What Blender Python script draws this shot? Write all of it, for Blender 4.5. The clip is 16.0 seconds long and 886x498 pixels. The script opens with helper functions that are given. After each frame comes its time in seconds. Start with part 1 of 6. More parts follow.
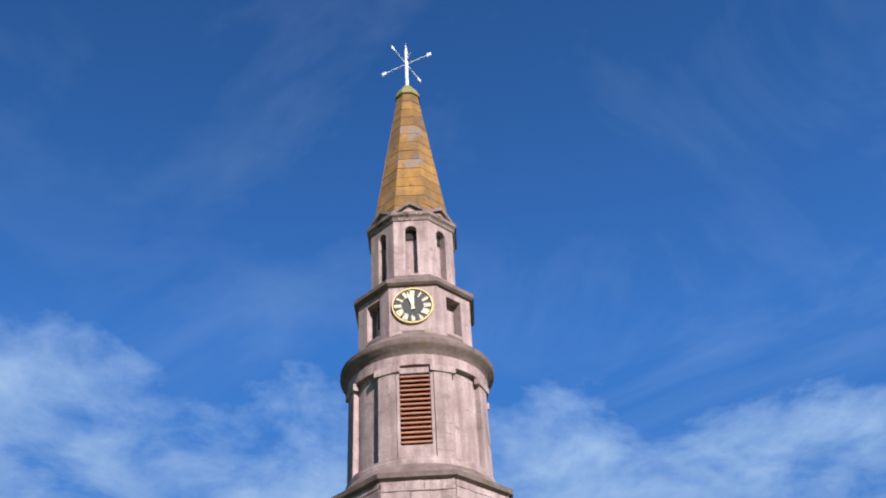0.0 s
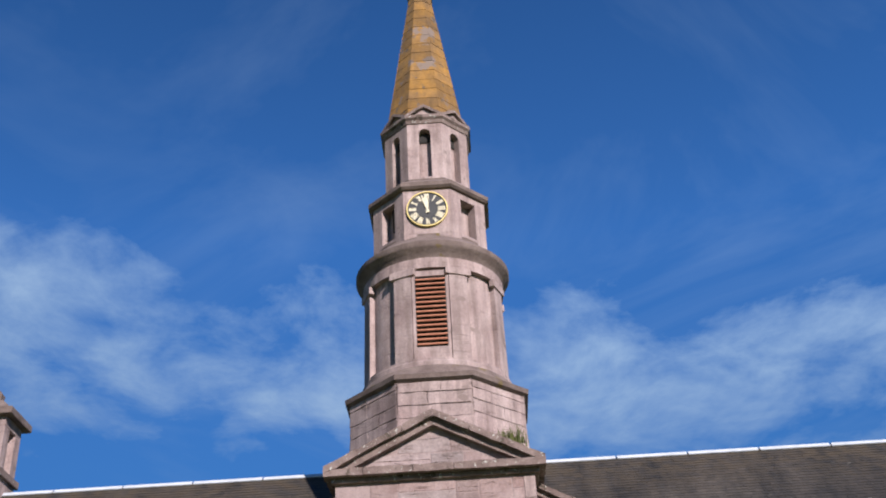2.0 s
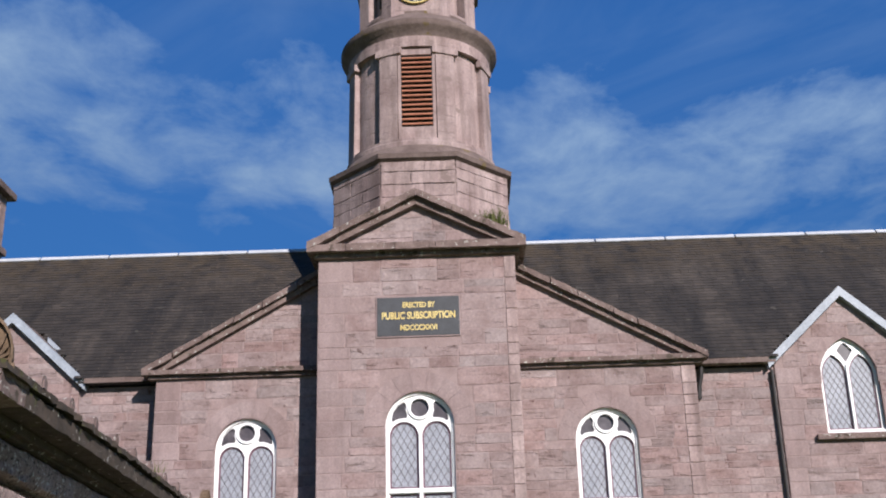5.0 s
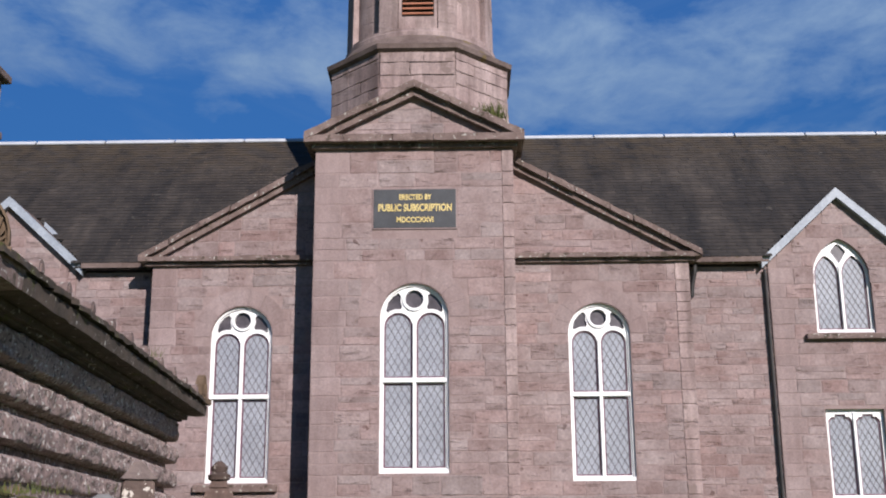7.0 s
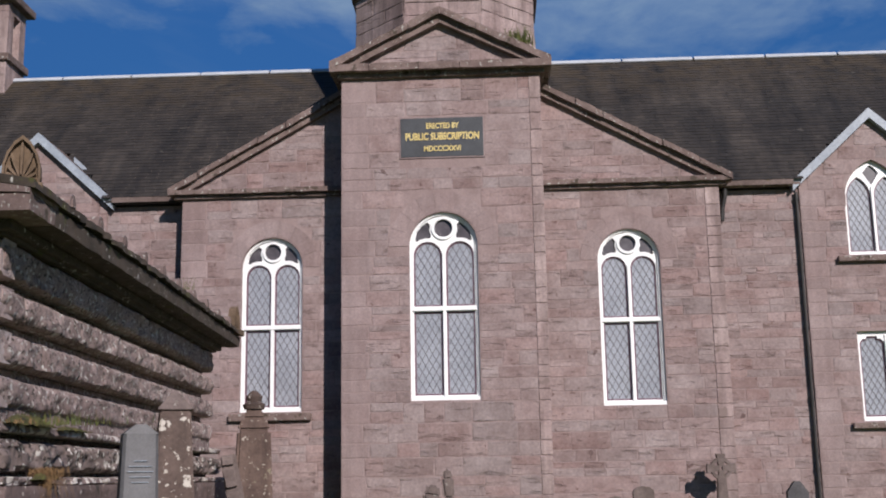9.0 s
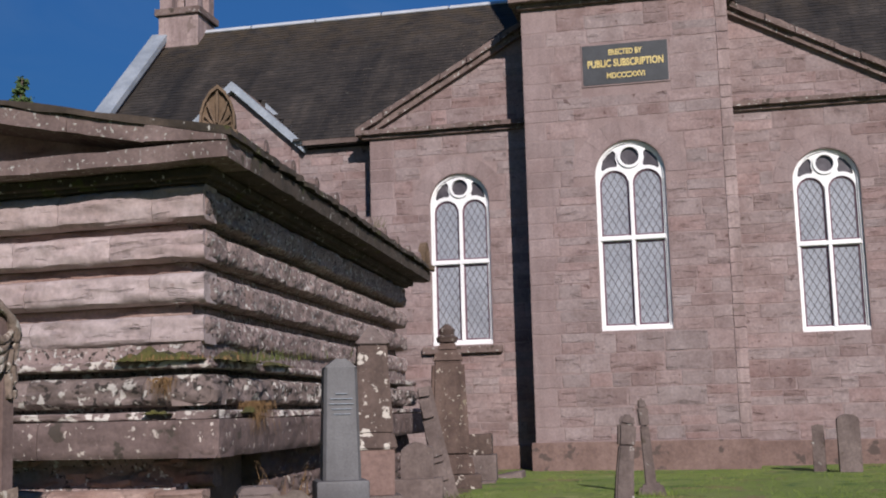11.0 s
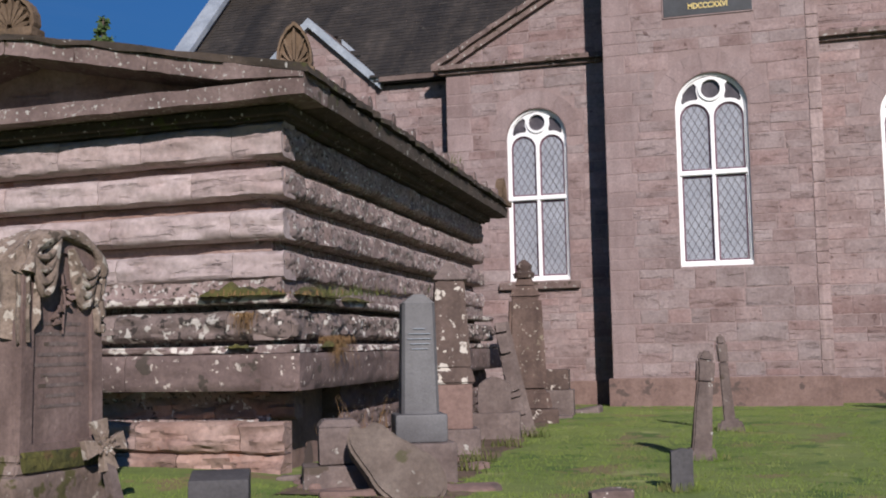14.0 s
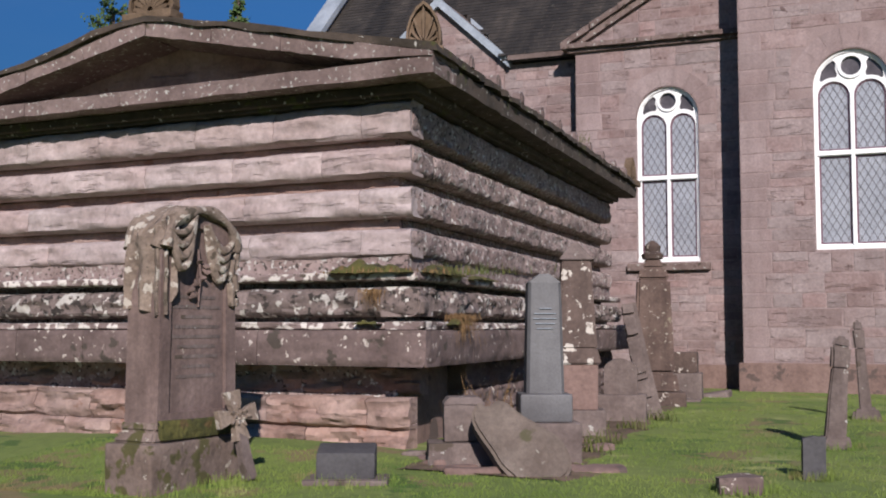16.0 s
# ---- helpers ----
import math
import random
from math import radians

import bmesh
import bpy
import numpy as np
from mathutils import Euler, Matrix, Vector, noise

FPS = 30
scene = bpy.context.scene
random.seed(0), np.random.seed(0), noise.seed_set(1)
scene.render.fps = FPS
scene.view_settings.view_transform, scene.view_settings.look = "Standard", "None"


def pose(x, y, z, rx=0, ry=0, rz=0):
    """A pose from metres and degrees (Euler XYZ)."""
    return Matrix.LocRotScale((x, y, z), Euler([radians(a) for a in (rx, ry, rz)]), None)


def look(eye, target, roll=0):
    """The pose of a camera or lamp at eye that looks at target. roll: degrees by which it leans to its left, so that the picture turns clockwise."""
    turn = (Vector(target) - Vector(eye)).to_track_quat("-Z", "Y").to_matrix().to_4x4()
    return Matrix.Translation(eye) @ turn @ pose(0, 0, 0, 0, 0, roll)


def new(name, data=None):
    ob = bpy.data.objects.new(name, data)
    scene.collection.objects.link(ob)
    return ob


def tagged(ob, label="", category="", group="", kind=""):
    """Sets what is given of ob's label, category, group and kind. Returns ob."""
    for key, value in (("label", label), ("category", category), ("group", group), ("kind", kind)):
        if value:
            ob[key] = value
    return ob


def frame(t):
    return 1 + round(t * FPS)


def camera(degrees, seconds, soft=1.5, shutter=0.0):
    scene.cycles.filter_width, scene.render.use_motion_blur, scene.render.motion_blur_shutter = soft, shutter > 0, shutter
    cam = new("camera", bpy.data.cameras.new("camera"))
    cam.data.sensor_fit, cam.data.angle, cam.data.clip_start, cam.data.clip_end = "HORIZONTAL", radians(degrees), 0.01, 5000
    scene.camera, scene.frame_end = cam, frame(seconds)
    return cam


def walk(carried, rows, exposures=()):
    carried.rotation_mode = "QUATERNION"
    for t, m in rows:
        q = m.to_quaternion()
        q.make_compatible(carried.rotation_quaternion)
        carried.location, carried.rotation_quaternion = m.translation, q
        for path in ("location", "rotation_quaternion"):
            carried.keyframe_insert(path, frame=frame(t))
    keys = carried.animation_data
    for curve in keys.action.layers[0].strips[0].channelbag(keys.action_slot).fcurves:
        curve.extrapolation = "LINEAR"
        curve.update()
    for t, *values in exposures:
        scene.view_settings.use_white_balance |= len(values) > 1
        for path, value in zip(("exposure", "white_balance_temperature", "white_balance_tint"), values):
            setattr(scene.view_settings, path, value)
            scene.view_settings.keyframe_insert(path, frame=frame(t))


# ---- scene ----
# Eye fixed, the camera turns where it stands: seconds, then Euler angles in degrees.
EYE = (0.0, 0.0, 1.6)
TURN = [
    (0.0, 126.18, 2.51, 2.03),
    (0.5, 125.47, 2.63, 2.08),
    (1.0, 124.60, 2.57, 2.19),
    (1.5, 123.24, 2.37, 2.39),
    (2.0, 121.35, 2.55, 2.93),
    (2.5, 119.88, 1.84, 2.41),
    (3.0, 118.23, 1.43, 1.59),
    (3.5, 116.38, 1.44, 1.37),
    (4.0, 114.34, 1.69, 1.39),
    (4.5, 112.45, 1.51, 1.37),
    (4.7, 111.56, 1.55, 1.50),
    (6.8, 105.28, 0.42, 1.28),
    (7.0, 104.91, 0.34, 1.01),
    (7.5, 104.01, 0.04, 0.39),
    (8.0, 103.01, 0.73, -0.07),
    (8.5, 102.23, 1.00, -0.06),
    (9.0, 101.34, 0.97, 2.63),
    (9.5, 101.25, 1.00, 5.53),
    (10.0, 100.17, 1.26, 8.01),
    (10.2, 99.75, 1.42, 9.01),
    (12.3, 96.10, 1.05, 14.90),
    (12.5, 95.96, 1.15, 15.08),
    (13.0, 95.77, 1.38, 15.31),
    (13.5, 95.46, 1.42, 15.36),
    (14.0, 95.00, 1.18, 16.07),
    (14.5, 94.50, 0.50, 18.34),
    (15.0, 94.09, 0.29, 20.26),
    (15.5, 93.97, 0.24, 21.86),
    (16.0, 94.01, 0.02, 22.36),]
cam = camera(42.5, 16.0, soft=2.0)
# the camera stops down a little as it leaves the sky
walk(cam, [(t, pose(*EYE, a, b, c)) for t, a, b, c in TURN],
     [(0.0, 0.97), (1.5, 0.82), (3.0, 0.60), (4.5, 0.54), (7.0, 0.42), (8.5, 0.20), (10.0, 0.10), (12.5, 0.12), (14.5, 0.26), (16.0, 0.30)])

# ---- sky and sun ----
SUN_AZ, SUN_EL = 27.0, 28.0          # degrees east of the way behind the camera, and height
to_sun = Vector((math.sin(radians(SUN_AZ)) * math.cos(radians(SUN_EL)), -math.cos(radians(SUN_AZ)) * math.cos(radians(SUN_EL)), math.sin(radians(SUN_EL))))
sun = new("sun", bpy.data.lights.new("sun", "SUN"))
sun.data.energy, sun.data.angle, sun.data.color = 5.0, radians(0.6), (1.0, 0.918, 0.895)
sun.matrix_world = look(to_sun * 100, (0, 0, 0))

world = bpy.data.worlds.new("sky")
scene.world = world
world.use_nodes = True
wn, wl = world.node_tree.nodes, world.node_tree.links
wn.clear()
sky = wn.new("ShaderNodeTexSky")
sky.sky_type, sky.sun_disc = "NISHITA", False
sky.sun_elevation, sky.sun_rotation = radians(SUN_EL), math.atan2(to_sun.x, to_sun.y)
sky.air_density, sky.dust_density, sky.ozone_density = 1.0, 0.0, 3.5
coord = wn.new("ShaderNodeTexCoord")
split = wn.new("ShaderNodeSeparateXYZ")
wl.new(coord.outputs["Generated"], split.inputs[0])


def wmath(op, a, b=None, clamp=False):
    n = wn.new("ShaderNodeMath")
    n.operation, n.use_clamp = op, clamp
    for i, v in enumerate((a, b)):
        if v is None:
            continue
        if isinstance(v, (int, float)):
            n.inputs[i].default_value = v
        else:
            wl.new(v, n.inputs[i])
    return n.outputs[0]


# Clouds lie on a flat sheet high above, so they crowd towards the horizon.
height = wmath("MAXIMUM", split.outputs["Z"], 0.08)
px, py = wmath("DIVIDE", split.outputs["X"], height), wmath("DIVIDE", split.outputs["Y"], height)
sheet = wn.new("ShaderNodeCombineXYZ")
wl.new(px, sheet.inputs[0]), wl.new(py, sheet.inputs[1])


def cloud_noise(scale, detail, rough, offset, distort=0.0):
    m = wn.new("ShaderNodeMapping")
    m.inputs["Location"].default_value = offset
    m.inputs["Scale"].default_value = (1.0, 0.75, 1.0)
    wl.new(sheet.outputs[0], m.inputs["Vector"])
    n = wn.new("ShaderNodeTexNoise")
    n.inputs["Scale"].default_value, n.inputs["Detail"].default_value, n.inputs["Roughness"].default_value = scale, detail, rough
    n.inputs["Distortion"].default_value = distort
    wl.new(m.outputs[0], n.inputs["Vector"])
    return n.outputs["Fac"]


big, fine, wisp = cloud_noise(0.9, 3, 0.5, (6.3, 2.9, 0)), cloud_noise(4.2, 8, 0.60, (0.4, 2.0, 0), 0.25), cloud_noise(1.6, 6, 0.6, (7.1, 4.0, 0), 0.9)
bank = wmath("ADD", split.outputs["Z"], wmath("MULTIPLY", split.outputs["X"], 0.10))
low = wmath("MINIMUM", wmath("MULTIPLY", wmath("SUBTRACT", 0.515, bank), 2.8), wmath("MULTIPLY", wmath("SUBTRACT", bank, 0.335), 3.2))
low = wmath("MINIMUM", wmath("MAXIMUM", low, -0.30), 0.20)
cover = wmath("ADD", wmath("ADD", wmath("MULTIPLY", big, 0.9), wmath("MULTIPLY", fine, 0.75)), low)
cover = wmath("MULTIPLY", wmath("SUBTRACT", cover, 0.87), 2.1, clamp=True)
veil = wmath("MULTIPLY", wmath("SUBTRACT", wisp, 0.46), 0.42, clamp=True)
cover = wmath("MINIMUM", wmath("ADD", cover, veil), 0.70)
cover = wmath("MULTIPLY", cover, wmath("MULTIPLY", wmath("SUBTRACT", split.outputs["Z"], 0.18), 4.2, clamp=True))
tint = wn.new("ShaderNodeMix")
tint.data_type, tint.blend_type = "RGBA", "MULTIPLY"
tint.inputs["Factor"].default_value = 1.0
wl.new(sky.outputs[0], tint.inputs["A"])
tint.inputs["B"].default_value = (0.40, 0.88, 1.42, 1)
clouds = wn.new("ShaderNodeMix")
clouds.data_type = "RGBA"
wl.new(cover, clouds.inputs["Factor"])
wl.new(tint.outputs["Result"], clouds.inputs["A"])
clouds.inputs["B"].default_value = (5.4, 7.2, 9.2, 1)
# a clear, dry sky: less glare low down than the model gives
deepen = wn.new("ShaderNodeMix")
deepen.data_type, deepen.blend_type = "RGBA", "MULTIPLY"
deepen.inputs["Factor"].default_value = 1.0
wl.new(clouds.outputs["Result"], deepen.inputs["A"])
rise = wmath("ADD", wmath("MULTIPLY", wmath("MAXIMUM", split.outputs["Z"], 0.0), 1.30), 0.20)
fall = wmath("MAXIMUM", wmath("SUBTRACT", 1.30, wmath("MULTIPLY", split.outputs["Z"], 0.80)), 0.64)
sunward = wmath("ADD", wmath("MULTIPLY", split.outputs["X"], 0.22), 1.0)
wl.new(wmath("MULTIPLY", wmath("MINIMUM", rise, fall), sunward), deepen.inputs["B"])
back, wout = wn.new("ShaderNodeBackground"), wn.new("ShaderNodeOutputWorld")
back.inputs["Strength"].default_value = 0.073
wl.new(deepen.outputs["Result"], back.inputs["Color"])
wl.new(back.outputs[0], wout.inputs["Surface"])


# ---- materials ----
def material(name, dark, light, scale=1.5, rough=0.88, bump=0.4, grain=28.0, spots=(), vary=0.0, metal=0.0, streak=0.0, contrast=0.32, hue_vary=0.0, bedding=0.0):
    """A weathered surface: large patches between two colours, fine grain, relief, and spots of (colour, share, scale)."""
    m = bpy.data.materials.new(name)
    m.use_nodes = True
    n, l = m.node_tree.nodes, m.node_tree.links
    b = n["Principled BSDF"]
    b.inputs["Roughness"].default_value, b.inputs["Metallic"].default_value = rough, metal
    geo = n.new("ShaderNodeNewGeometry")

    def noisy(s, detail=6.0, r=0.6, stretch=None):
        t = n.new("ShaderNodeTexNoise")
        t.inputs["Scale"].default_value, t.inputs["Detail"].default_value, t.inputs["Roughness"].default_value = s, detail, r
        if stretch:
            k = n.new("ShaderNodeMapping")
            k.inputs["Scale"].default_value = stretch
            l.new(geo.outputs["Position"], k.inputs["Vector"])
            l.new(k.outputs[0], t.inputs["Vector"])
        else:
            l.new(geo.outputs["Position"], t.inputs["Vector"])
        return t.outputs["Fac"]

    def ramp(fac, lo, hi, c0=(0, 0, 0), c1=(1, 1, 1)):
        r = n.new("ShaderNodeValToRGB")
        r.color_ramp.elements[0].position, r.color_ramp.elements[1].position = lo, hi
        r.color_ramp.elements[0].color, r.color_ramp.elements[1].color = (*c0, 1), (*c1, 1)
        l.new(fac, r.inputs[0])
        return r.outputs["Color"]

    def mix(fac, a, c, mode="MIX"):
        x = n.new("ShaderNodeMix")
        x.data_type, x.blend_type = "RGBA", mode
        for key, v in (("Factor", fac), ("A", a), ("B", c)):
            if isinstance(v, float):
                x.inputs[key].default_value = v
            elif isinstance(v, tuple):
                x.inputs[key].default_value = (*v, 1)
            else:
                l.new(v, x.inputs[key])
        return x.outputs["Result"]

    patches = noisy(scale)
    col = ramp(patches, 0.5 - contrast / 2, 0.5 + contrast / 2, dark, light)
    speck = noisy(grain, 4.0, 0.7)
    col = mix(0.55, col, ramp(speck, 0.3, 0.7, (0.55, 0.55, 0.55), (1.25, 1.25, 1.25)), "MULTIPLY")
    if streak:
        col = mix(streak, col, ramp(noisy(2.2, 5.0, 0.6, (2.2, 2.2, 0.22)), 0.36, 0.62, (0.42, 0.40, 0.38), (1.08, 1.08, 1.08)), "MULTIPLY")
    for colour, share, s in spots:
        col = mix(ramp(noisy(s, 5.0, 0.55), 1.0 - share, 1.03 - share), col, colour)
    cracks = None
    if bedding:
        seed = n.new("ShaderNodeObjectInfo")
        shift = n.new("ShaderNodeVectorMath")
        shift.operation = "MULTIPLY_ADD"
        l.new(seed.outputs["Random"], shift.inputs[0])
        shift.inputs[1].default_value = (31.0, 17.0, 23.0)
        l.new(geo.outputs["Position"], shift.inputs[2])
        flat = n.new("ShaderNodeMapping")
        flat.inputs["Scale"].default_value = (0.8, 0.8, 4.2)
        l.new(shift.outputs[0], flat.inputs["Vector"])
        layers = n.new("ShaderNodeTexNoise")
        layers.inputs["Scale"].default_value, layers.inputs["Detail"].default_value, layers.inputs["Roughness"].default_value = 2.2, 7.0, 0.60
        l.new(flat.outputs[0], layers.inputs["Vector"])
        cracks = ramp(layers.outputs["Fac"], 0.31, 0.43)
        col = mix(bedding, col, mix(cracks, (0.50, 0.46, 0.44), (1.04, 1.04, 1.04)), "MULTIPLY")
    if vary:
        info = n.new("ShaderNodeObjectInfo")
        hsv = n.new("ShaderNodeHueSaturation")
        rng = n.new("ShaderNodeMapRange")
        rng.inputs["To Min"].default_value, rng.inputs["To Max"].default_value = 1 - vary, 1 + vary * 0.75
        l.new(info.outputs["Random"], rng.inputs["Value"])
        l.new(rng.outputs[0], hsv.inputs["Value"])
        if hue_vary:
            white = n.new("ShaderNodeTexWhiteNoise")
            white.noise_dimensions = "1D"
            l.new(info.outputs["Random"], white.inputs["W"])
            sat = n.new("ShaderNodeMapRange")
            sat.inputs["To Min"].default_value, sat.inputs["To Max"].default_value = 1 - hue_vary, 1 + hue_vary
            l.new(white.outputs["Value"], sat.inputs["Value"])
            l.new(sat.outputs[0], hsv.inputs["Saturation"])
        l.new(col, hsv.inputs["Color"])
        col = hsv.outputs[0]
    l.new(col, b.inputs["Base Color"])
    if bump:
        rough_a, rough_b = noisy(grain * 0.35, 8.0, 0.65), noisy(scale * 2.5, 4.0, 0.5)
        both = n.new("ShaderNodeMath")
        both.operation = "ADD"
        l.new(rough_a, both.inputs[0]), l.new(rough_b, both.inputs[1])
        if bedding:
            deep = n.new("ShaderNodeMath")
            deep.operation = "MULTIPLY_ADD"
            l.new(cracks, deep.inputs[0])
            deep.inputs[1].default_value = 1.1
            l.new(both.outputs[0], deep.inputs[2])
            both = deep
        bp = n.new("ShaderNodeBump")
        bp.inputs["Strength"].default_value, bp.inputs["Distance"].default_value = bump, 0.03
        l.new(both.outputs[0], bp.inputs["Height"])
        l.new(bp.outputs[0], b.inputs["Normal"])
    return m


def plain(name, colour, rough=0.5, metal=0.0):
    return material(name, tuple(c * 0.88 for c in colour), tuple(min(1, c * 1.08) for c in colour), 3.0, rough, 0.06, 60.0, (), 0, metal)


LICHEN = (0.33, 0.315, 0.285)
M_STONE = material("pink_sandstone", (0.190, 0.133, 0.125), (0.272, 0.209, 0.200), 1.7, 0.9, 0.6, 16, (((0.118, 0.075, 0.069), 0.35, 3.6),), vary=0.16, hue_vary=0.20, bedding=0.55)
M_DRESSED = material("dressed_sandstone", (0.218, 0.156, 0.148), (0.285, 0.220, 0.212), 0.9, 0.9, 0.3, 30, (((0.138, 0.093, 0.082), 0.30, 2.0),), vary=0.09, streak=0.25)
M_PLINTHRED = material("plinth_sandstone", (0.138, 0.087, 0.073), (0.216, 0.143, 0.123), 1.6, 0.93, 0.6, 16, (((0.086, 0.061, 0.053), 0.38, 2.5),), vary=0.1)
M_MORTAR = material("lime_mortar", (0.207, 0.148, 0.139), (0.279, 0.211, 0.200), 2.0, 0.95, 0.4, 40)
M_TOWER = material("tower_sandstone", (0.248, 0.178, 0.168), (0.361, 0.280, 0.265), 1.2, 0.9, 0.35, 20, (((0.172, 0.127, 0.115), 0.37, 1.7),), vary=0.10, streak=0.6, bedding=0.25)
M_CORNICE = material("weathered_cornice", (0.104, 0.071, 0.062), (0.189, 0.138, 0.123), 2.0, 0.92, 0.6, 22, (((0.058, 0.042, 0.031), 0.40, 3.0), (LICHEN, 0.38, 13.0)))
M_LEDGE = material("mossy_ledge", (0.090, 0.063, 0.055), (0.162, 0.121, 0.107), 2.2, 0.95, 0.5, 26, (((0.113, 0.081, 0.035), 0.35, 2.4),))
M_SPIRE = material("lichened_spire", (0.156, 0.090, 0.038), (0.266, 0.135, 0.027), 1.5, 0.95, 0.5, 14, (((0.144, 0.108, 0.087), 0.43, 1.6), ((0.095, 0.068, 0.046), 0.37, 3.2), ((0.243, 0.182, 0.152), 0.30, 2.1)), vary=0.24, streak=0.3)
M_CAP = material("green_cap", (0.128, 0.120, 0.038), (0.210, 0.188, 0.068), 3.0, 0.9, 0.4, 25)
M_LEAD = material("lead_flashing", (0.216, 0.248, 0.288), (0.320, 0.356, 0.400), 1.4, 0.55, 0.15, 20, streak=0.15)
M_WHITE = material("white_paint", (0.74, 0.735, 0.73), (0.83, 0.825, 0.815), 2.0, 0.45, 0.05, 50)
M_RIDGE = material("zinc_ridge", (0.400, 0.424, 0.456), (0.496, 0.520, 0.552), 2.0, 0.5, 0.1, 30)
M_LOUVRE = material("red_louvre", (0.30, 0.115, 0.065), (0.40, 0.17, 0.105), 3.0, 0.7, 0.1, 40)
M_DARK = material("dark_void_and_shade", (0.012, 0.010, 0.010), (0.02, 0.018, 0.016), 2.0, 0.95, 0.0)
M_IRON = material("black_iron", (0.010, 0.009, 0.009), (0.02, 0.018, 0.017), 5.0, 0.6, 0.1)
M_PLUM = material("plum_paint", (0.10, 0.045, 0.065), (0.14, 0.065, 0.09), 5.0, 0.5, 0.05)
M_LATTICE = material("lead_came", (0.104, 0.104, 0.116), (0.152, 0.152, 0.168), 8.0, 0.5, 0.0)
M_PANE = material("obscured_glass", (0.262, 0.275, 0.305), (0.325, 0.340, 0.372), 1.2, 0.25, 0.05, 30)
M_DULL = material("dull_glass", (0.045, 0.038, 0.042), (0.10, 0.088, 0.095), 4.0, 0.3, 0.05)
M_GOLD = material("gilding", (0.576, 0.432, 0.144), (0.662, 0.533, 0.216), 5.0, 0.4, 0.0, 50, (), 0, 0.35)
M_CREAM = material("cream_paint", (0.528, 0.464, 0.320), (0.624, 0.560, 0.416), 5.0, 0.5, 0.0)
M_DIAL = material("black_dial", (0.010, 0.010, 0.011), (0.016, 0.016, 0.018), 5.0, 0.6, 0.0)
M_PLAQUE = material("slate_plaque", (0.022, 0.025, 0.029), (0.038, 0.042, 0.048), 3.0, 0.6, 0.1)
M_VANE = material("white_metal", (0.595, 0.595, 0.612), (0.697, 0.697, 0.714), 5.0, 0.35, 0.0)


# ---- mesh helpers ----
ORIGIN = {}


def thing(name, at, label, category, group="", kind=""):
    ob = new(name)
    ob.empty_display_size = 0.2
    ob.location = at
    ORIGIN[ob.name] = Vector(at)
    return tagged(ob, label, category, group, kind)


def part(name, bm, mat, parent, label="", smooth=False, turn=None):
    """Links a bmesh, built in world places, as one mesh under a thing or under a part."""
    root = ORIGIN[parent.name]
    if turn:
        bmesh.ops.transform(bm, matrix=turn, verts=bm.verts)
    bmesh.ops.recalc_face_normals(bm, faces=bm.faces)
    bmesh.ops.translate(bm, vec=-root, verts=bm.verts)
    me = bpy.data.meshes.new(name)
    bm.to_mesh(me)
    bm.free()
    me.materials.append(mat)
    if smooth:
        me.shade_smooth()
        me.set_sharp_from_angle(angle=radians(38))
    ob = new(name, me)
    ob.parent = parent
    ORIGIN[ob.name] = root
    return tagged(ob, label)


def box(bm, x0, x1, y0, y1, z0, z1, bevel=0.0, m=None):
    made = bmesh.ops.create_cube(bm, size=1.0)["verts"]
    bmesh.ops.transform(bm, matrix=Matrix.Translation(((x0 + x1) / 2, (y0 + y1) / 2, (z0 + z1) / 2)) @ Matrix.Diagonal((abs(x1 - x0), abs(y1 - y0), abs(z1 - z0), 1)), verts=made)
    if bevel:
        edges = list({e for v in made for e in v.link_edges})
        out = bmesh.ops.bevel(bm, geom=edges, offset=bevel, segments=2, affect="EDGES", profile=0.6)
        made = list({v for f in out["faces"] for v in f.verts} | {v for v in made if v.is_valid})
    if m:
        bmesh.ops.transform(bm, matrix=m, verts=made)
    return made


def solid(bm, outline, y0, y1, holes=(), m=None):
    """An upright plate: an outline in x and z, with holes through it, from y0 to y1."""
    before = set(bm.verts)
    edges = []
    for loop in (outline, *holes):
        vs = [bm.verts.new((x, y0, z)) for x, z in loop]
        edges += [bm.edges.new((vs[i - 1], vs[i])) for i in range(len(vs))]
    faces = [g for g in bmesh.ops.triangle_fill(bm, edges=edges, use_beauty=True)["geom"] if isinstance(g, bmesh.types.BMFace)]
    ext = bmesh.ops.extrude_face_region(bm, geom=faces)
    bmesh.ops.translate(bm, vec=(0, y1 - y0, 0), verts=[g for g in ext["geom"] if isinstance(g, bmesh.types.BMVert)])
    made = [v for v in bm.verts if v not in before]
    if m:
        bmesh.ops.transform(bm, matrix=m, verts=made)
    return made


def sweep(bm, path, profile, closed=False):
    """Joins copies of a profile (a list of functions' results) along a list of frames."""
    rings = [[bm.verts.new(f @ Vector((a, b, 0))) for a, b in profile] for f in path]
    k = len(profile)
    for i in range(len(rings) - (0 if closed else 1)):
        r0, r1 = rings[i], rings[(i + 1) % len(rings)]
        for j in range(k):
            bm.faces.new((r0[j], r0[(j + 1) % k], r1[(j + 1) % k], r1[j]))
    if not closed:
        bm.faces.new(rings[0][::-1]), bm.faces.new(rings[-1])


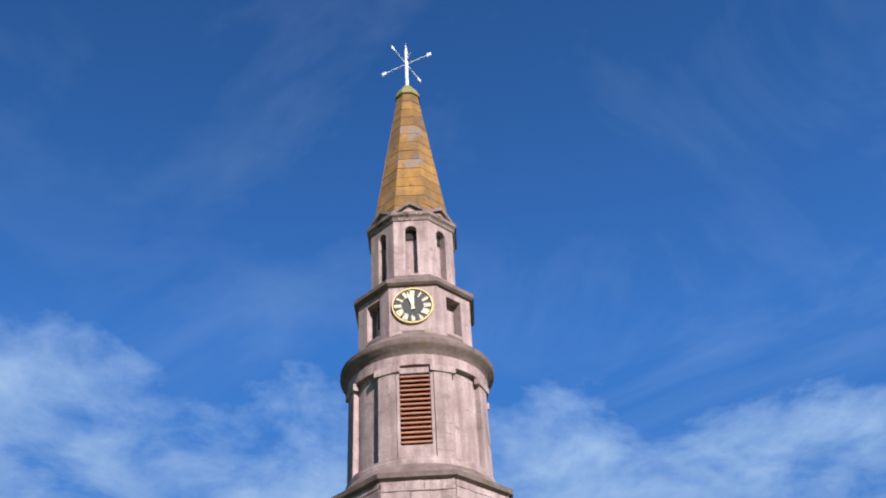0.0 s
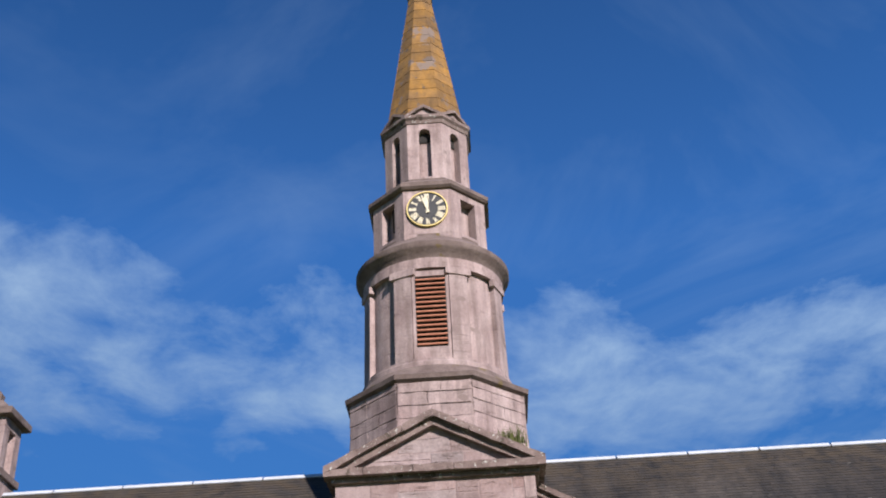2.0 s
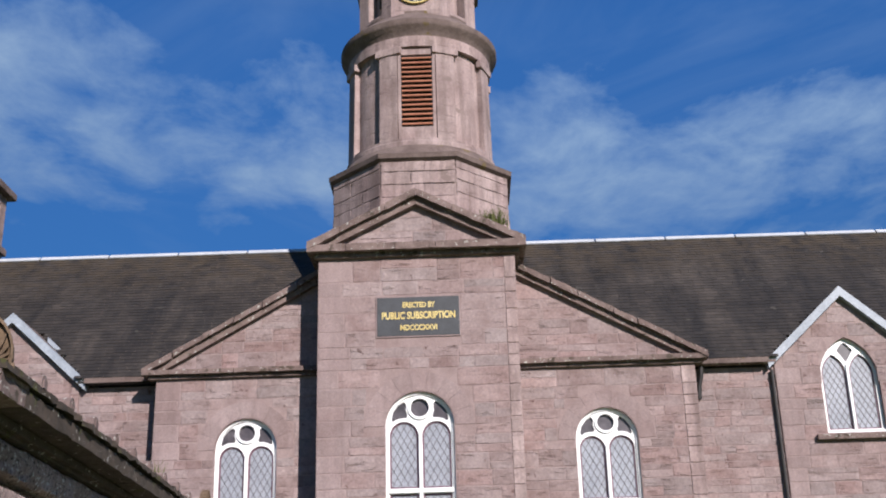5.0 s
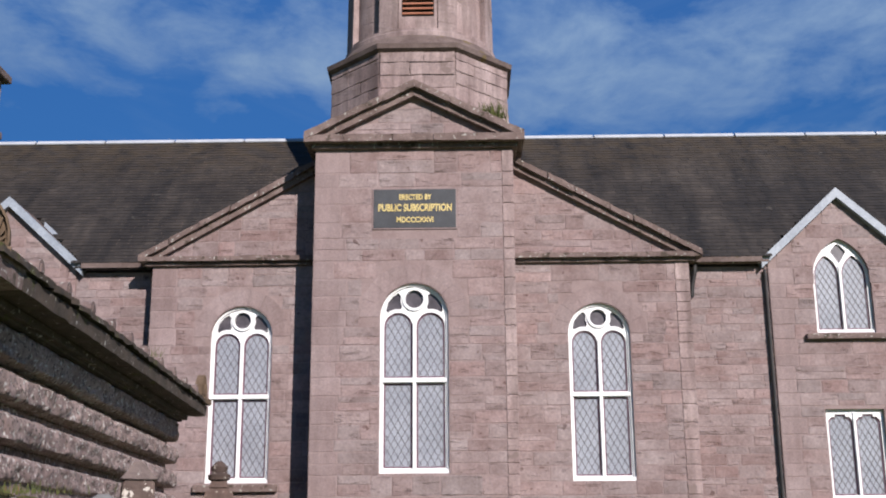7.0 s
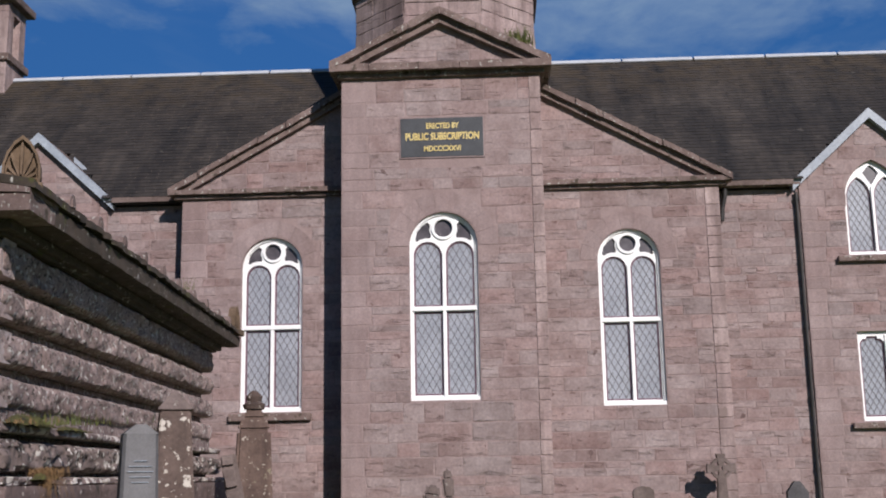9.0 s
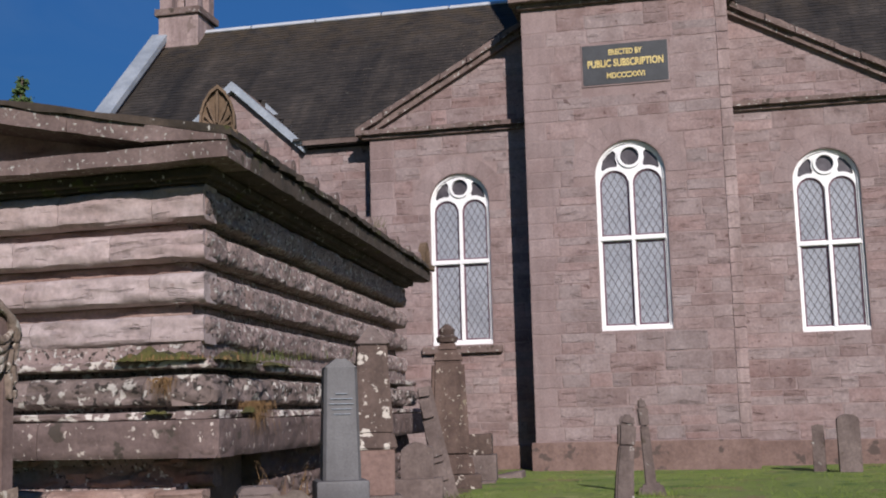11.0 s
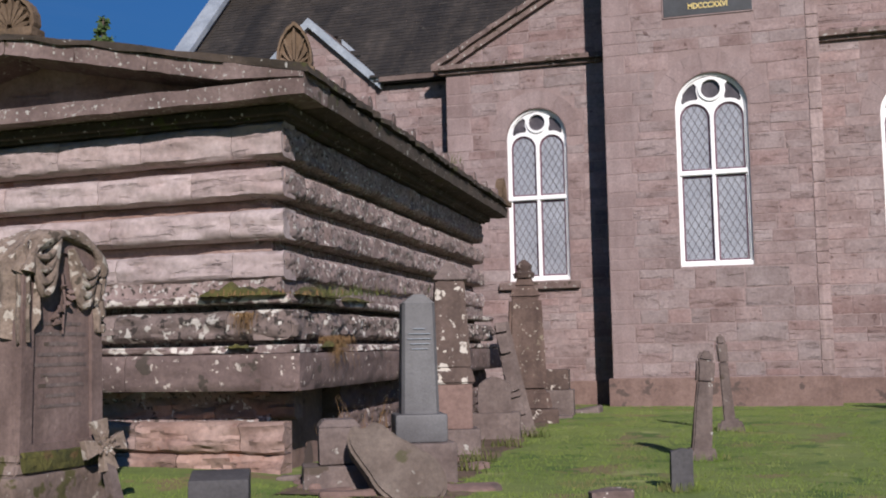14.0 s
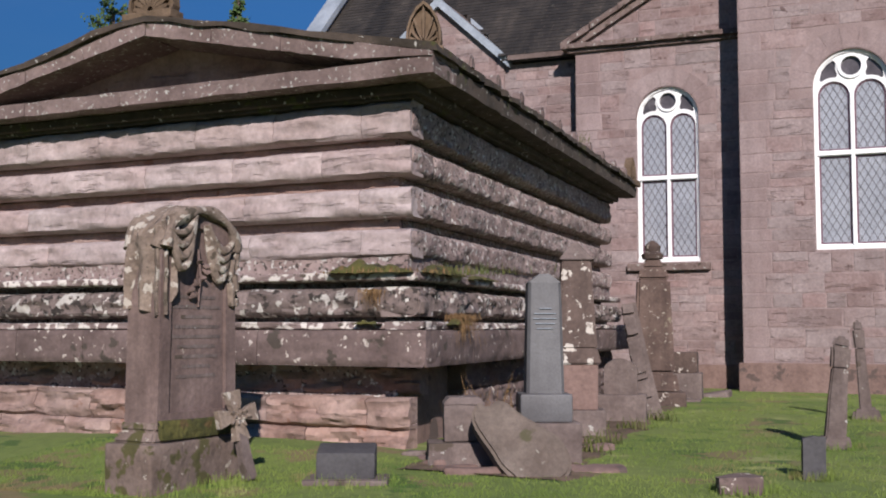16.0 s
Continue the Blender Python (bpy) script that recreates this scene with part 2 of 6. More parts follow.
def ring(bm, cx, cy, profile, sides=64, turn=0.0, a0=0.0, a1=360.0):
    """A turned solid about an upright axis: profile of (radius, z). With few sides the radius is that of the flats."""
    k = 1 / math.cos(math.pi / sides) if sides <= 12 else 1.0
    full = a1 - a0 >= 360
    cols = []
    for i in range(sides + (0 if full else 1)):
        a = radians(a0 + (a1 - a0) * (i + 0.5 * (sides <= 12)) / sides + turn)
        cols.append([bm.verts.new((cx + r * k * math.sin(a), cy - r * k * math.cos(a), z)) for r, z in profile])
    for i in range(len(cols) - (0 if full else 1)):
        p, q = cols[i], cols[(i + 1) % len(cols)]
        for j in range(len(profile) - 1):
            bm.faces.new((p[j], q[j], q[j + 1], p[j + 1]))
    if full:
        bm.faces.new([c[0] for c in cols][::-1]), bm.faces.new([c[-1] for c in cols])


def roughen(bm, amount, scale, seed=0.0):
    for v in bm.verts:
        d = noise.noise_vector(v.co * scale + Vector((seed, seed * 1.7, seed * 0.3)))
        v.co += d * amount


def arch(cx, z0, zs, w, n=14, point=0.0):
    """An opening's outline: sill z0, springing zs, width w; round, or pointed where point is more than nothing."""
    h = w / 2
    pts = [(cx - h, z0), (cx + h, z0)]
    if point:
        r = h * (1 + point)
        top = math.acos((r - h) / r)
        pts += [(cx + h - r + r * math.cos(top * i / n), zs + r * math.sin(top * i / n)) for i in range(n + 1)]
        pts += [(cx - h + r - r * math.cos(top * i / n), zs + r * math.sin(top * i / n)) for i in range(n - 1, -1, -1)]
    else:
        pts += [(cx + h * math.cos(math.pi * i / (2 * n)), zs + h * math.sin(math.pi * i / (2 * n))) for i in range(2 * n + 1)]
    return pts


def loop_of(cx, cz, r, n=28):
    return [(cx + r * math.cos(2 * math.pi * i / n), cz + r * math.sin(2 * math.pi * i / n)) for i in range(n)]


def shrink(pts, cx, cz, k):
    return [(cx + (x - cx) * k, cz + (z - cz) * k) for x, z in pts]


# ---- ground ----
def ground_z(x, y):
    """Level lawn round the church, lower where the camera stands, banked a little against the tomb."""
    z = 0.27 - 0.30 * max(0.0, min(1.0, (8.5 - y) / 8.0)) ** 1.3
    z += 0.16 * math.exp(-(((x + 7.2) / 2.6) ** 2 + ((y - 10.6) / 1.1) ** 2))
    far = max(0.0, min(1.0, (math.hypot(x + 2, y - 18) - 40) / 200))
    return z + 0.035 * noise.noise(Vector((x * 0.35, y * 0.35, 0))) + 0.012 * noise.noise(Vector((x * 1.7, y * 1.7, 3))) - far * 3


def lawn_grid(xs, ys, name, mat):
    bm = bmesh.new()
    rows = [[bm.verts.new((x, y, ground_z(x, y))) for x in xs] for y in ys]
    for r0, r1 in zip(rows, rows[1:]):
        for j in range(len(xs) - 1):
            bm.faces.new((r0[j], r0[j + 1], r1[j + 1], r1[j]))
    me = bpy.data.meshes.new(name)
    bm.to_mesh(me)
    bm.free()
    me.materials.append(mat)
    me.shade_smooth()
    return new(name, me)


M_LAWN = material("mown_grass", (0.081, 0.130, 0.019), (0.173, 0.211, 0.048), 0.55, 0.95, 0.9, 9, (((0.162, 0.127, 0.054), 0.42, 0.8), ((0.049, 0.095, 0.012), 0.42, 1.6), ((0.216, 0.238, 0.076), 0.37, 1.1)), contrast=0.4)
steps = lambda a, b, n: [a + (b - a) * i / n for i in range(n + 1)]
gx = [-900, -400, -150, -70, -35, -20] + steps(-13, 9, 110) + [13, 20, 35, 70, 150, 400, 900]
gy = [-900, -300, -100, -40, -15, -5] + steps(0, 28, 140) + [34, 45, 70, 120, 250, 900]
tagged(lawn_grid(gx, gy, "ground", M_LAWN), "mown churchyard lawn with worn brownish patches", "ground", kind="structure")

# ---- the church ----
YT, YW, YN = 25.0, 26.1, 26.7         # fronts of the tower, of the gabled centre and of the nave
CX = -1.06                            # the middle of the front
TL, TR = -3.35, 1.23                  # the tower's sides
church = thing("church", (CX, 28.0, 0.2), "pink sandstone church with an octagonal steeple and slate roof", "church")


def voussoirs(cx, zs, r0, r1, y, parent, n=11):
    """Arch stones round a window head."""
    for i in range(n):
        a0, a1 = math.pi * i / n + 0.002, math.pi * (i + 1) / n - 0.002
        pts = [(cx + r * math.cos(a), zs + r * math.sin(a)) for r, a in ((r0, a0), (r1, a0), (r1, (a0 + a1) / 2), (r1, a1), (r0, a1), (r0, (a0 + a1) / 2))]
        bm = bmesh.new()
        vs = [bm.verts.new((x, y - 0.014, z)) for x, z in pts]
        ws = [bm.verts.new((x, y + 0.02, z)) for x, z in pts]
        bm.faces.new(vs)
        for k in range(6):
            bm.faces.new((vs[k], vs[k - 1], ws[k - 1], ws[k]))
        part("arch_stone", bm, M_DRESSED, parent)


def leaded(outline, y, parent, step=0.155):
    """One light: plum border, lattice of lead cames, panes behind them."""
    xs, zs = [p[0] for p in outline], [p[1] for p in outline]
    x0, x1, z0, z1 = min(xs), max(xs), min(zs), max(zs)
    cx, cz = (x0 + x1) / 2, (z0 + z1) / 2
    k = 0.036
    inner = [(cx + (x - cx) * (1 - 2 * k / (x1 - x0)), cz + (z - cz) * (1 - 2 * k / (z1 - z0))) for x, z in outline]
    bm = bmesh.new()
    solid(bm, outline, y + 0.012, y + 0.04, (inner,))
    part("glazing_border", bm, M_PLUM, parent, "plum-painted border")
    bm = bmesh.new()
    solid(bm, outline, y + 0.035, y + 0.05)
    part("pane", bm, M_PANE, parent, "pale obscured glass")
    # cames: slanted lines clipped to the light
    hw, hz = (x1 - x0) / 2 - k, 0.0
    bm = bmesh.new()
    slope = 1.75

    def inside(x, z):
        if not (x0 + k <= x <= x1 - k and z0 + k <= z <= z1 - k):
            return False
        hit = False
        for (ax, az), (bx, bz) in zip(inner, inner[1:] + inner[:1]):
            if (az > z) != (bz > z) and x < (bx - ax) * (z - az) / (bz - az) + ax:
                hit = not hit
        return hit

    dz = step * slope
    for sgn in (1, -1):
        c = z0 - (x1 - x0) * slope - dz
        while c < z1 + (x1 - x0) * slope + dz:
            pts = []
            for i in range(41):
                x = x0 + (x1 - x0) * i / 40
                z = c + sgn * slope * (x - cx)
                if inside(x, z):
                    pts.append((x, z))
            if len(pts) > 1:
                (ax, az), (bx, bz) = pts[0], pts[-1]
                d = Vector((bx - ax, bz - az)).normalized()
                nx, nz = -d.y * 0.0085, d.x * 0.0085
                q = [bm.verts.new(p) for p in ((ax + nx, y + 0.026, az + nz), (bx + nx, y + 0.026, bz + nz), (bx - nx, y + 0.026, bz - nz), (ax - nx, y + 0.026, az - nz))]
                e = [bm.verts.new((v.co.x, y + 0.036, v.co.z)) for v in q]
                bm.faces.new(q)
                for i in range(4):
                    bm.faces.new((q[i], q[i - 1], e[i - 1], e[i]))
            c += dz
    part("lattice", bm, M_LATTICE, parent, "dark diamond lead lattice")


def round_window(cx, y, z0, w, zs, zbar, wall):
    """A tall round-headed window: two lights above and two below a bar, a wheel in the head."""
    t, h = 0.085, w / 2
    yf = y + 0.125                      # the frame sits back in the reveal
    outer = arch(cx, z0, zs, w)
    lw = h - t - 0.045                 # width of one light
    lights = []
    up0, up1 = zbar + 0.06, zs - 0.20
    for s in (-1, 1):
        mid = cx + s * (0.045 + lw / 2)
        lights.append(arch(mid, up0, up1, lw, 8))
        x0, x1 = mid - lw / 2, mid + lw / 2
        lights.append([(x0, z0 + 0.12), (x1, z0 + 0.12), (x1, zbar - 0.06), (x0, zbar - 0.06)])
    wheel_z = zs + h * 0.55
    wheel = loop_of(cx, wheel_z, h * 0.27, 20)
    # spandrel eyes beside the wheel
    eyes = []
    k = h / 0.765
    shape = ((0.64, 0.16), (0.60, 0.345), (0.48, 0.49), (0.36, 0.57), (0.30, 0.50), (0.315, 0.37), (0.28, 0.26), (0.30, 0.195), (0.42, 0.195), (0.52, 0.17), (0.60, 0.12))
    for s in (-1, 1):
        eyes.append([(cx + s * x * k, zs + z * k) for x, z in shape])
    bm = bmesh.new()
    solid(bm, outer, yf, yf + 0.09, (*lights, wheel, *eyes))
    win = part("window", bm, M_WHITE, wall, "white-painted round-headed window frame with lattice glazing")
    # raised mouldings: jamb bead, wheel ring, light hoods
    for prof, depth in ((outer, 0.05),):
        bm = bmesh.new()
        solid(bm, prof, yf - depth, yf + 0.004, (arch(cx, z0 + 0.06, zs, w - 0.10),))
        part("frame_moulding", bm, M_WHITE, win)
    bm = bmesh.new()
    solid(bm, loop_of(cx, wheel_z, h * 0.35, 24), yf - 0.04, yf + 0.004, (loop_of(cx, wheel_z, h * 0.27, 24),))
    part("wheel_rim", bm, M_WHITE, win)
    bm = bmesh.new()
    box(bm, cx - h + 0.05, cx + h - 0.05, yf - 0.045, yf + 0.004, zbar - 0.045, zbar + 0.045, 0.01)
    part("transom", bm, M_WHITE, win)
    bm = bmesh.new()
    box(bm, cx - 0.035, cx + 0.035, yf - 0.04, yf + 0.004, z0 + 0.1, zs - 0.12, 0.01)
    part("mullion", bm, M_WHITE, win)
    bm = bmesh.new()
    box(bm, cx - h - 0.0, cx + h + 0.0, yf - 0.10, yf + 0.05, z0 - 0.02, z0 + 0.085, 0.012)
    part("window_sill", bm, M_WHITE, win)
    for outline in lights:
        leaded(outline, yf + 0.03, win)
    for outline in (wheel, *eyes):
        bm = bmesh.new()
        solid(bm, outline, yf + 0.05, yf + 0.07)
        part("pane", bm, M_DULL, win, "dull dark glass")
    return outer


def pointed_window(cx, y, z0, w, zs, wall):
    h, t = w / 2, 0.075
    yf = y + 0.115
    outer = arch(cx, z0, zs, w, 10, 0.55)
    lw = h - t - 0.035
    lights = []
    for s in (-1, 1):
        mid = cx + s * (0.035 + lw / 2)
        lights.append(arch(mid, z0 + 0.09, zs + 0.12, lw, 7, 0.9))
    r = h * 1.55
    ztop = zs + math.sqrt(r * r - (r - h) ** 2)
    k = h / 0.69
    eye = [(cx + x * k, zs + z * k) for x, z in ((0, 0.40), (0.19, 0.70), (0.07, 0.85), (0, 0.89), (-0.07, 0.85), (-0.19, 0.70))]
    bm = bmesh.new()
    solid(bm, outer, yf, yf + 0.08, (*lights, eye))
    win = part("window", bm, M_WHITE, wall, "white-painted pointed window frame with lattice glazing")
    bm = bmesh.new()
    box(bm, cx - 0.03, cx + 0.03, yf - 0.035, yf + 0.004, z0 + 0.08, zs + 0.36, 0.008)
    part("mullion", bm, M_WHITE, win)
    bm = bmesh.new()
    box(bm, cx - h, cx + h, yf - 0.06, yf + 0.04, z0 - 0.01, z0 + 0.07, 0.01)
    part("window_sill", bm, M_WHITE, win)
    for outline in lights:
        leaded(outline, yf + 0.03, win, 0.14)
    bm = bmesh.new()
    solid(bm, eye, yf + 0.05, yf + 0.07)
    part("pane", bm, M_DULL, win, "dull dark glass")
    return outer


def square_window(cx, y, z0, w, z1, wall):
    h, t = w / 2, 0.075
    yf = y + 0.115
    outer = [(cx - h, z0), (cx + h, z0), (cx + h, z1), (cx - h, z1)]
    lw = h - t - 0.035
    lights = []
    for s in (-1, 1):
        a, b = cx + s * (0.035 + lw / 2) - lw / 2, cx + s * (0.035 + lw / 2) + lw / 2
        e = lw * 0.28
        lights.append([(a, z0 + 0.1), (b, z0 + 0.1), (b, z1 - 0.26), (b - e * 0.5, z1 - 0.17), (b - e, z1 - 0.17), (b - e, z1 - 0.11), (a + e, z1 - 0.11), (a + e, z1 - 0.17), (a + e * 0.5, z1 - 0.17), (a, z1 - 0.26)])
    bm = bmesh.new()
    solid(bm, outer, yf, yf + 0.08, lights)
    win = part("window", bm, M_WHITE, wall, "white-painted square-headed window frame with lattice glazing")
    bm = bmesh.new()
    box(bm, cx - 0.03, cx + 0.03, yf - 0.035, yf + 0.004, z0 + 0.08, z1 - 0.08, 0.008)
    part("mullion", bm, M_WHITE, win)
    bm = bmesh.new()
    box(bm, cx - h, cx + h, yf - 0.06, yf + 0.04, z0 - 0.01, z0 + 0.08, 0.01)
    part("window_sill", bm, M_WHITE, win)
    for outline in lights:
        leaded(outline, yf + 0.03, win, 0.14)
    return outer


def rake(bm, x0, z0, x1, z1, y0, y1, thick):
    """A slanting slab along a gable's slope, its upper edge from one end to the other."""
    d = Vector((x1 - x0, z1 - z0)).normalized()
    nx, nz = (d.y, -d.x) if d.x > 0 else (-d.y, d.x)
    solid(bm, [(x0, z0), (x1, z1), (x1 + 0, z1 - thick / abs(d.x)), (x0 + 0, z0 - thick / abs(d.x))], y0, y1)


def rake_stones(x0, z0, x1, z1, y0, y1, thick, parent, seed, size=0.85):
    """A gable's slope laid in separate weathered coping stones."""
    r = random.Random(seed)
    n = max(2, round(math.hypot(x1 - x0, z1 - z0) / size))
    cuts = [0.0] + [(k + r.uniform(-0.18, 0.18)) / n for k in range(1, n)] + [1.0]
    for f0, f1 in zip(cuts, cuts[1:]):
        a, b = f0 + 0.003, f1 - 0.003
        lift = r.uniform(-0.012, 0.012)
        bm = bmesh.new()
        rake(bm, x0 + (x1 - x0) * a, z0 + (z1 - z0) * a + lift, x0 + (x1 - x0) * b, z0 + (z1 - z0) * b + lift, y0 + r.uniform(-0.012, 0.02), y1, thick + r.uniform(-0.015, 0.01))
        bmesh.ops.subdivide_edges(bm, edges=bm.edges, cuts=4, use_grid_fill=True)
        roughen(bm, 0.022, 5.5, seed + f0 * 9)
        part("coping_stone", bm, M_CORNICE, parent)


def ledge_stones(x0, x1, y0, y1, z0, z1, parent, seed, size=1.1):
    """A level string course in separate weathered stones."""
    r = random.Random(seed)
    n = max(1, round((x1 - x0) / size))
    cuts = [x0] + [x0 + (x1 - x0) * (k + r.uniform(-0.2, 0.2)) / n for k in range(1, n)] + [x1]
    for a, b in zip(cuts, cuts[1:]):
        bm = bmesh.new()
        box(bm, a + 0.002, b - 0.002, y0, y1, z0, z1)
        bmesh.ops.subdivide_edges(bm, edges=bm.edges, cuts=4, use_grid_fill=True)
        roughen(bm, 0.020, 6.0, seed + a)
        part("ledge_stone", bm, M_CORNICE, parent)


# tower, lower part
WC = dict(cx=-1.055, z0=3.25, w=1.53, zs=6.70)
wc_outline = arch(**WC)
bm = bmesh.new()
solid(bm, [(TL, 0.0), (TR, 0.0), (TR, 10.66), (TL, 10.66)], YT, YT + 0.55, (wc_outline,))
tower_wall = part("tower_wall", bm, M_MORTAR, church, "coursed pink sandstone tower front")
bm = bmesh.new()
box(bm, TL, TL + 0.5, YT + 0.55, 29.6, 0, 10.66), box(bm, TR - 0.5, TR, YT + 0.55, 29.6, 0, 10.66), box(bm, TL + 0.5, TR - 0.5, 29.1, 29.6, 0, 10.66)
box(bm, TL + 0.5, TR - 0.5, YT + 0.55, 29.1, 10.4, 10.66)
part("tower_side", bm, M_DRESSED, church)
bm = bmesh.new()
box(bm, TL - 0.09, TR + 0.12, YT - 0.10, YT, 0.0, 0.88, 0.02)
part("tower_plinth", bm, M_PLINTHRED, church, "projecting plinth course")
round_window(WC["cx"], YT, WC["z0"], WC["w"], WC["zs"], 5.285, tower_wall)
voussoirs(WC["cx"], WC["zs"], 0.785, 1.23, YT, tower_wall, 9)

# tower cornice and pediment
CL, CR, CZ, AP = -3.60, 1.50, 10.66, 12.30
AX = (CL + CR) / 2
bm = bmesh.new()
box(bm, CL + 0.16, CR - 0.16, YT - 0.12, 29.6, CZ, CZ + 0.12, 0.03)
box(bm, CL + 0.02, CR - 0.02, YT + 0.10, 29.7, CZ + 0.12, CZ + 0.30, 0.03)
tower_cornice = part("cornice", bm, M_CORNICE, church, "weathered moulded cornice")
ledge_stones(CL, CR, YT - 0.30, YT + 0.10, CZ + 0.12, CZ + 0.29, tower_cornice, 3)
bm = bmesh.new()
solid(bm, [(CL + 0.3, CZ + 0.28), (CR - 0.3, CZ + 0.28), (AX, AP - 0.16)], YT + 0.02, YT + 0.42)
tympanum = part("tympanum", bm, M_MORTAR, church, "sandstone pediment field")
for sgn in (-1, 1):
    xe = CL if sgn < 0 else CR
    bm = bmesh.new()
    rake(bm, xe - sgn * 0.25, CZ + 0.36, AX, AP - 0.13, YT - 0.16, YT + 0.3, 0.20)
    raking = part("raking_cornice", bm, M_CORNICE, church, "weathered raking cornice stone")
    rake_stones(xe, CZ + 0.34, AX, AP, YT - 0.30, YT + 0.6, 0.16, raking, 60 + sgn)
    # roof slope behind the pediment
    bm = bmesh.new()
    solid(bm, [(xe, CZ + 0.34), (AX, AP), (AX, AP - 0.12), (xe, CZ + 0.22)], YT + 0.6, YT + 3.0)
    part("pediment_roof", bm, M_LEDGE, church)
bm = bmesh.new()
box(bm, -1.99, -0.10, YT - 0.035, YT + 0.05, 8.755, 9.68, 0.012)
plaque = part("plaque", bm, M_PLAQUE, tower_wall, "dark slate plaque with gilt lettering")
bm = bmesh.new()
solid(bm, [(-2.015, 8.73), (-0.075, 8.73), (-0.075, 9.705), (-2.015, 9.705)], YT - 0.028, YT + 0.05, ([(-1.99, 8.755), (-0.10, 8.755), (-0.10, 9.68), (-1.99, 9.68)],))
part("plaque_margin", bm, M_DRESSED, plaque)


def lettering(text, size, x, z, y, wide, parent, mat=M_GOLD):
    """Raised letters, centred at x, squeezed to a width."""
    cu = bpy.data.curves.new("letters", "FONT")
    cu.body, cu.size, cu.align_x, cu.extrude, cu.offset = text, size, "CENTER", 0.006, size * 0.028
    tmp = new("letters", cu)
    bpy.context.view_layer.update()
    me = bpy.data.meshes.new_from_object(tmp.evaluated_get(bpy.context.evaluated_depsgraph_get()))
    bpy.data.objects.remove(tmp)
    xs = [v.co.x for v in me.vertices]
    k = wide / (max(xs) - min(xs))
    me.transform(pose(x, y, z, 90) @ Matrix.Diagonal((k, 1, 1, 1)))
    bm = bmesh.new()
    bm.from_mesh(me)
    bpy.data.meshes.remove(me)
    return part("lettering", bm, mat, parent, "gilt raised letters")


lettering("ERECTED BY", 0.175, -1.035, 9.43, YT - 0.04, 0.74, plaque)
lettering("PUBLIC SUBSCRIPTION", 0.23, -1.035, 9.16, YT - 0.04, 1.68, plaque)
lettering("MDCCCXXVI", 0.175, -1.035, 8.89, YT - 0.04, 0.84, plaque)

# gabled centre: one wall on each side of the tower
WZ, GAP = 8.20, 12.05                 # string course, and the gable's peak behind the tower
GL, GR = -7.62, 5.66
WINDOWS = {}
gable_at = lambda x: 8.36 + (GAP - 8.36) * (1 - abs(x - AX) / (GR - AX))
for side, x0, x1, wcx in (("left", -7.30, TL, -5.13), ("right", TR, 5.36, 3.19)):
    wz = dict(cx=wcx, z0=3.13, w=1.43, zs=6.49)
    o = arch(**wz)
    WINDOWS[side] = wz
    bm = bmesh.new()
    solid(bm, [(x0, 0.0), (x1, 0.0), (x1, WZ), (x0, WZ)], YW, YW + 0.55, (o,))
    w = part("centre_wall", bm, M_MORTAR, church, "coursed pink sandstone front wall")
    WINDOWS[side]["wall"] = w
    round_window(wcx, YW, 3.13, 1.43, 6.49, 5.09, w)
    voussoirs(wcx, 6.49, 0.735, 1.12, YW, w, 9)
    out = x0 if side == "left" else x1
    inn = x1 if side == "left" else x0
    bm = bmesh.new()
    solid(bm, [(out, WZ), (inn, WZ), (inn, gable_at(inn) - 0.1), (out, gable_at(out) - 0.12)], YW + 0.02, YW + 0.5)
    WINDOWS[side]["gable"] = part("gable_wall", bm, M_MORTAR, church, "sandstone half gable beside the tower")
    bm = bmesh.new()
    a, b = (GL, inn) if side == "left" else (inn, GR)
    box(bm, a + (0.14 if side == "left" else 0), b - (0.14 if side == "right" else 0), YW - 0.10, YW + 0.1, WZ - 0.02, WZ + 0.07, 0.02)
    course = part("string_course", bm, M_CORNICE, church, "weathered string course")
    ledge_stones(a, b, YW - 0.22, YW + 0.1, WZ + 0.07, WZ + 0.18, course, 71 if side == "left" else 73)
    bm = bmesh.new()
    end = GL if side == "left" else GR
    rake(bm, end + (0.3 if side == "left" else -0.3), WZ + 0.24, inn, gable_at(inn) - 0.10, YW - 0.12, YW + 0.3, 0.15)
    raking = part("raking_cornice", bm, M_CORNICE, church, "weathered raking cornice stone")
    rake_stones(end, WZ + 0.22, inn, gable_at(inn) + 0.03, YW - 0.24, YW + 0.5, 0.13, raking, 81 if side == "left" else 83)
    bm = bmesh.new()
    solid(bm, [(end, WZ + 0.20), (AX, GAP), (AX, GAP - 0.15), (end, WZ + 0.05)], YW + 0.5, 31.0)
    part("centre_roof", bm, M_LEDGE, church, "slate slope behind the half gable")
    # return wall, pilaster strip at the corner, plinth
    bm = bmesh.new()
    if side == "left":
        box(bm, x0, x0 + 0.5, YW + 0.55, 31.0, 0, WZ)
    else:
        box(bm, x1 - 0.5, x1, YW + 0.55, 31.0, 0, WZ)
    part("return_wall", bm, M_DRESSED, church)
    bm = bmesh.new()
    box(bm, min(x0, x1) - (0.06 if side == "left" else -0.13), max(x0, x1) + (0.06 if side == "right" else -0.1), YW - 0.07, YW, 0.0, 0.80, 0.02)
    part("plinth", bm, M_PLINTHRED, church, "projecting plinth course")
    if side == "left":
        bm = bmesh.new()
        box(bm, wcx - 0.95, wcx + 0.95, YW - 0.14, YW + 0.17, 2.93, 3.10, 0.025)
        part("stone_sill", bm, M_CORNICE, w, "dark weathered stone sill")

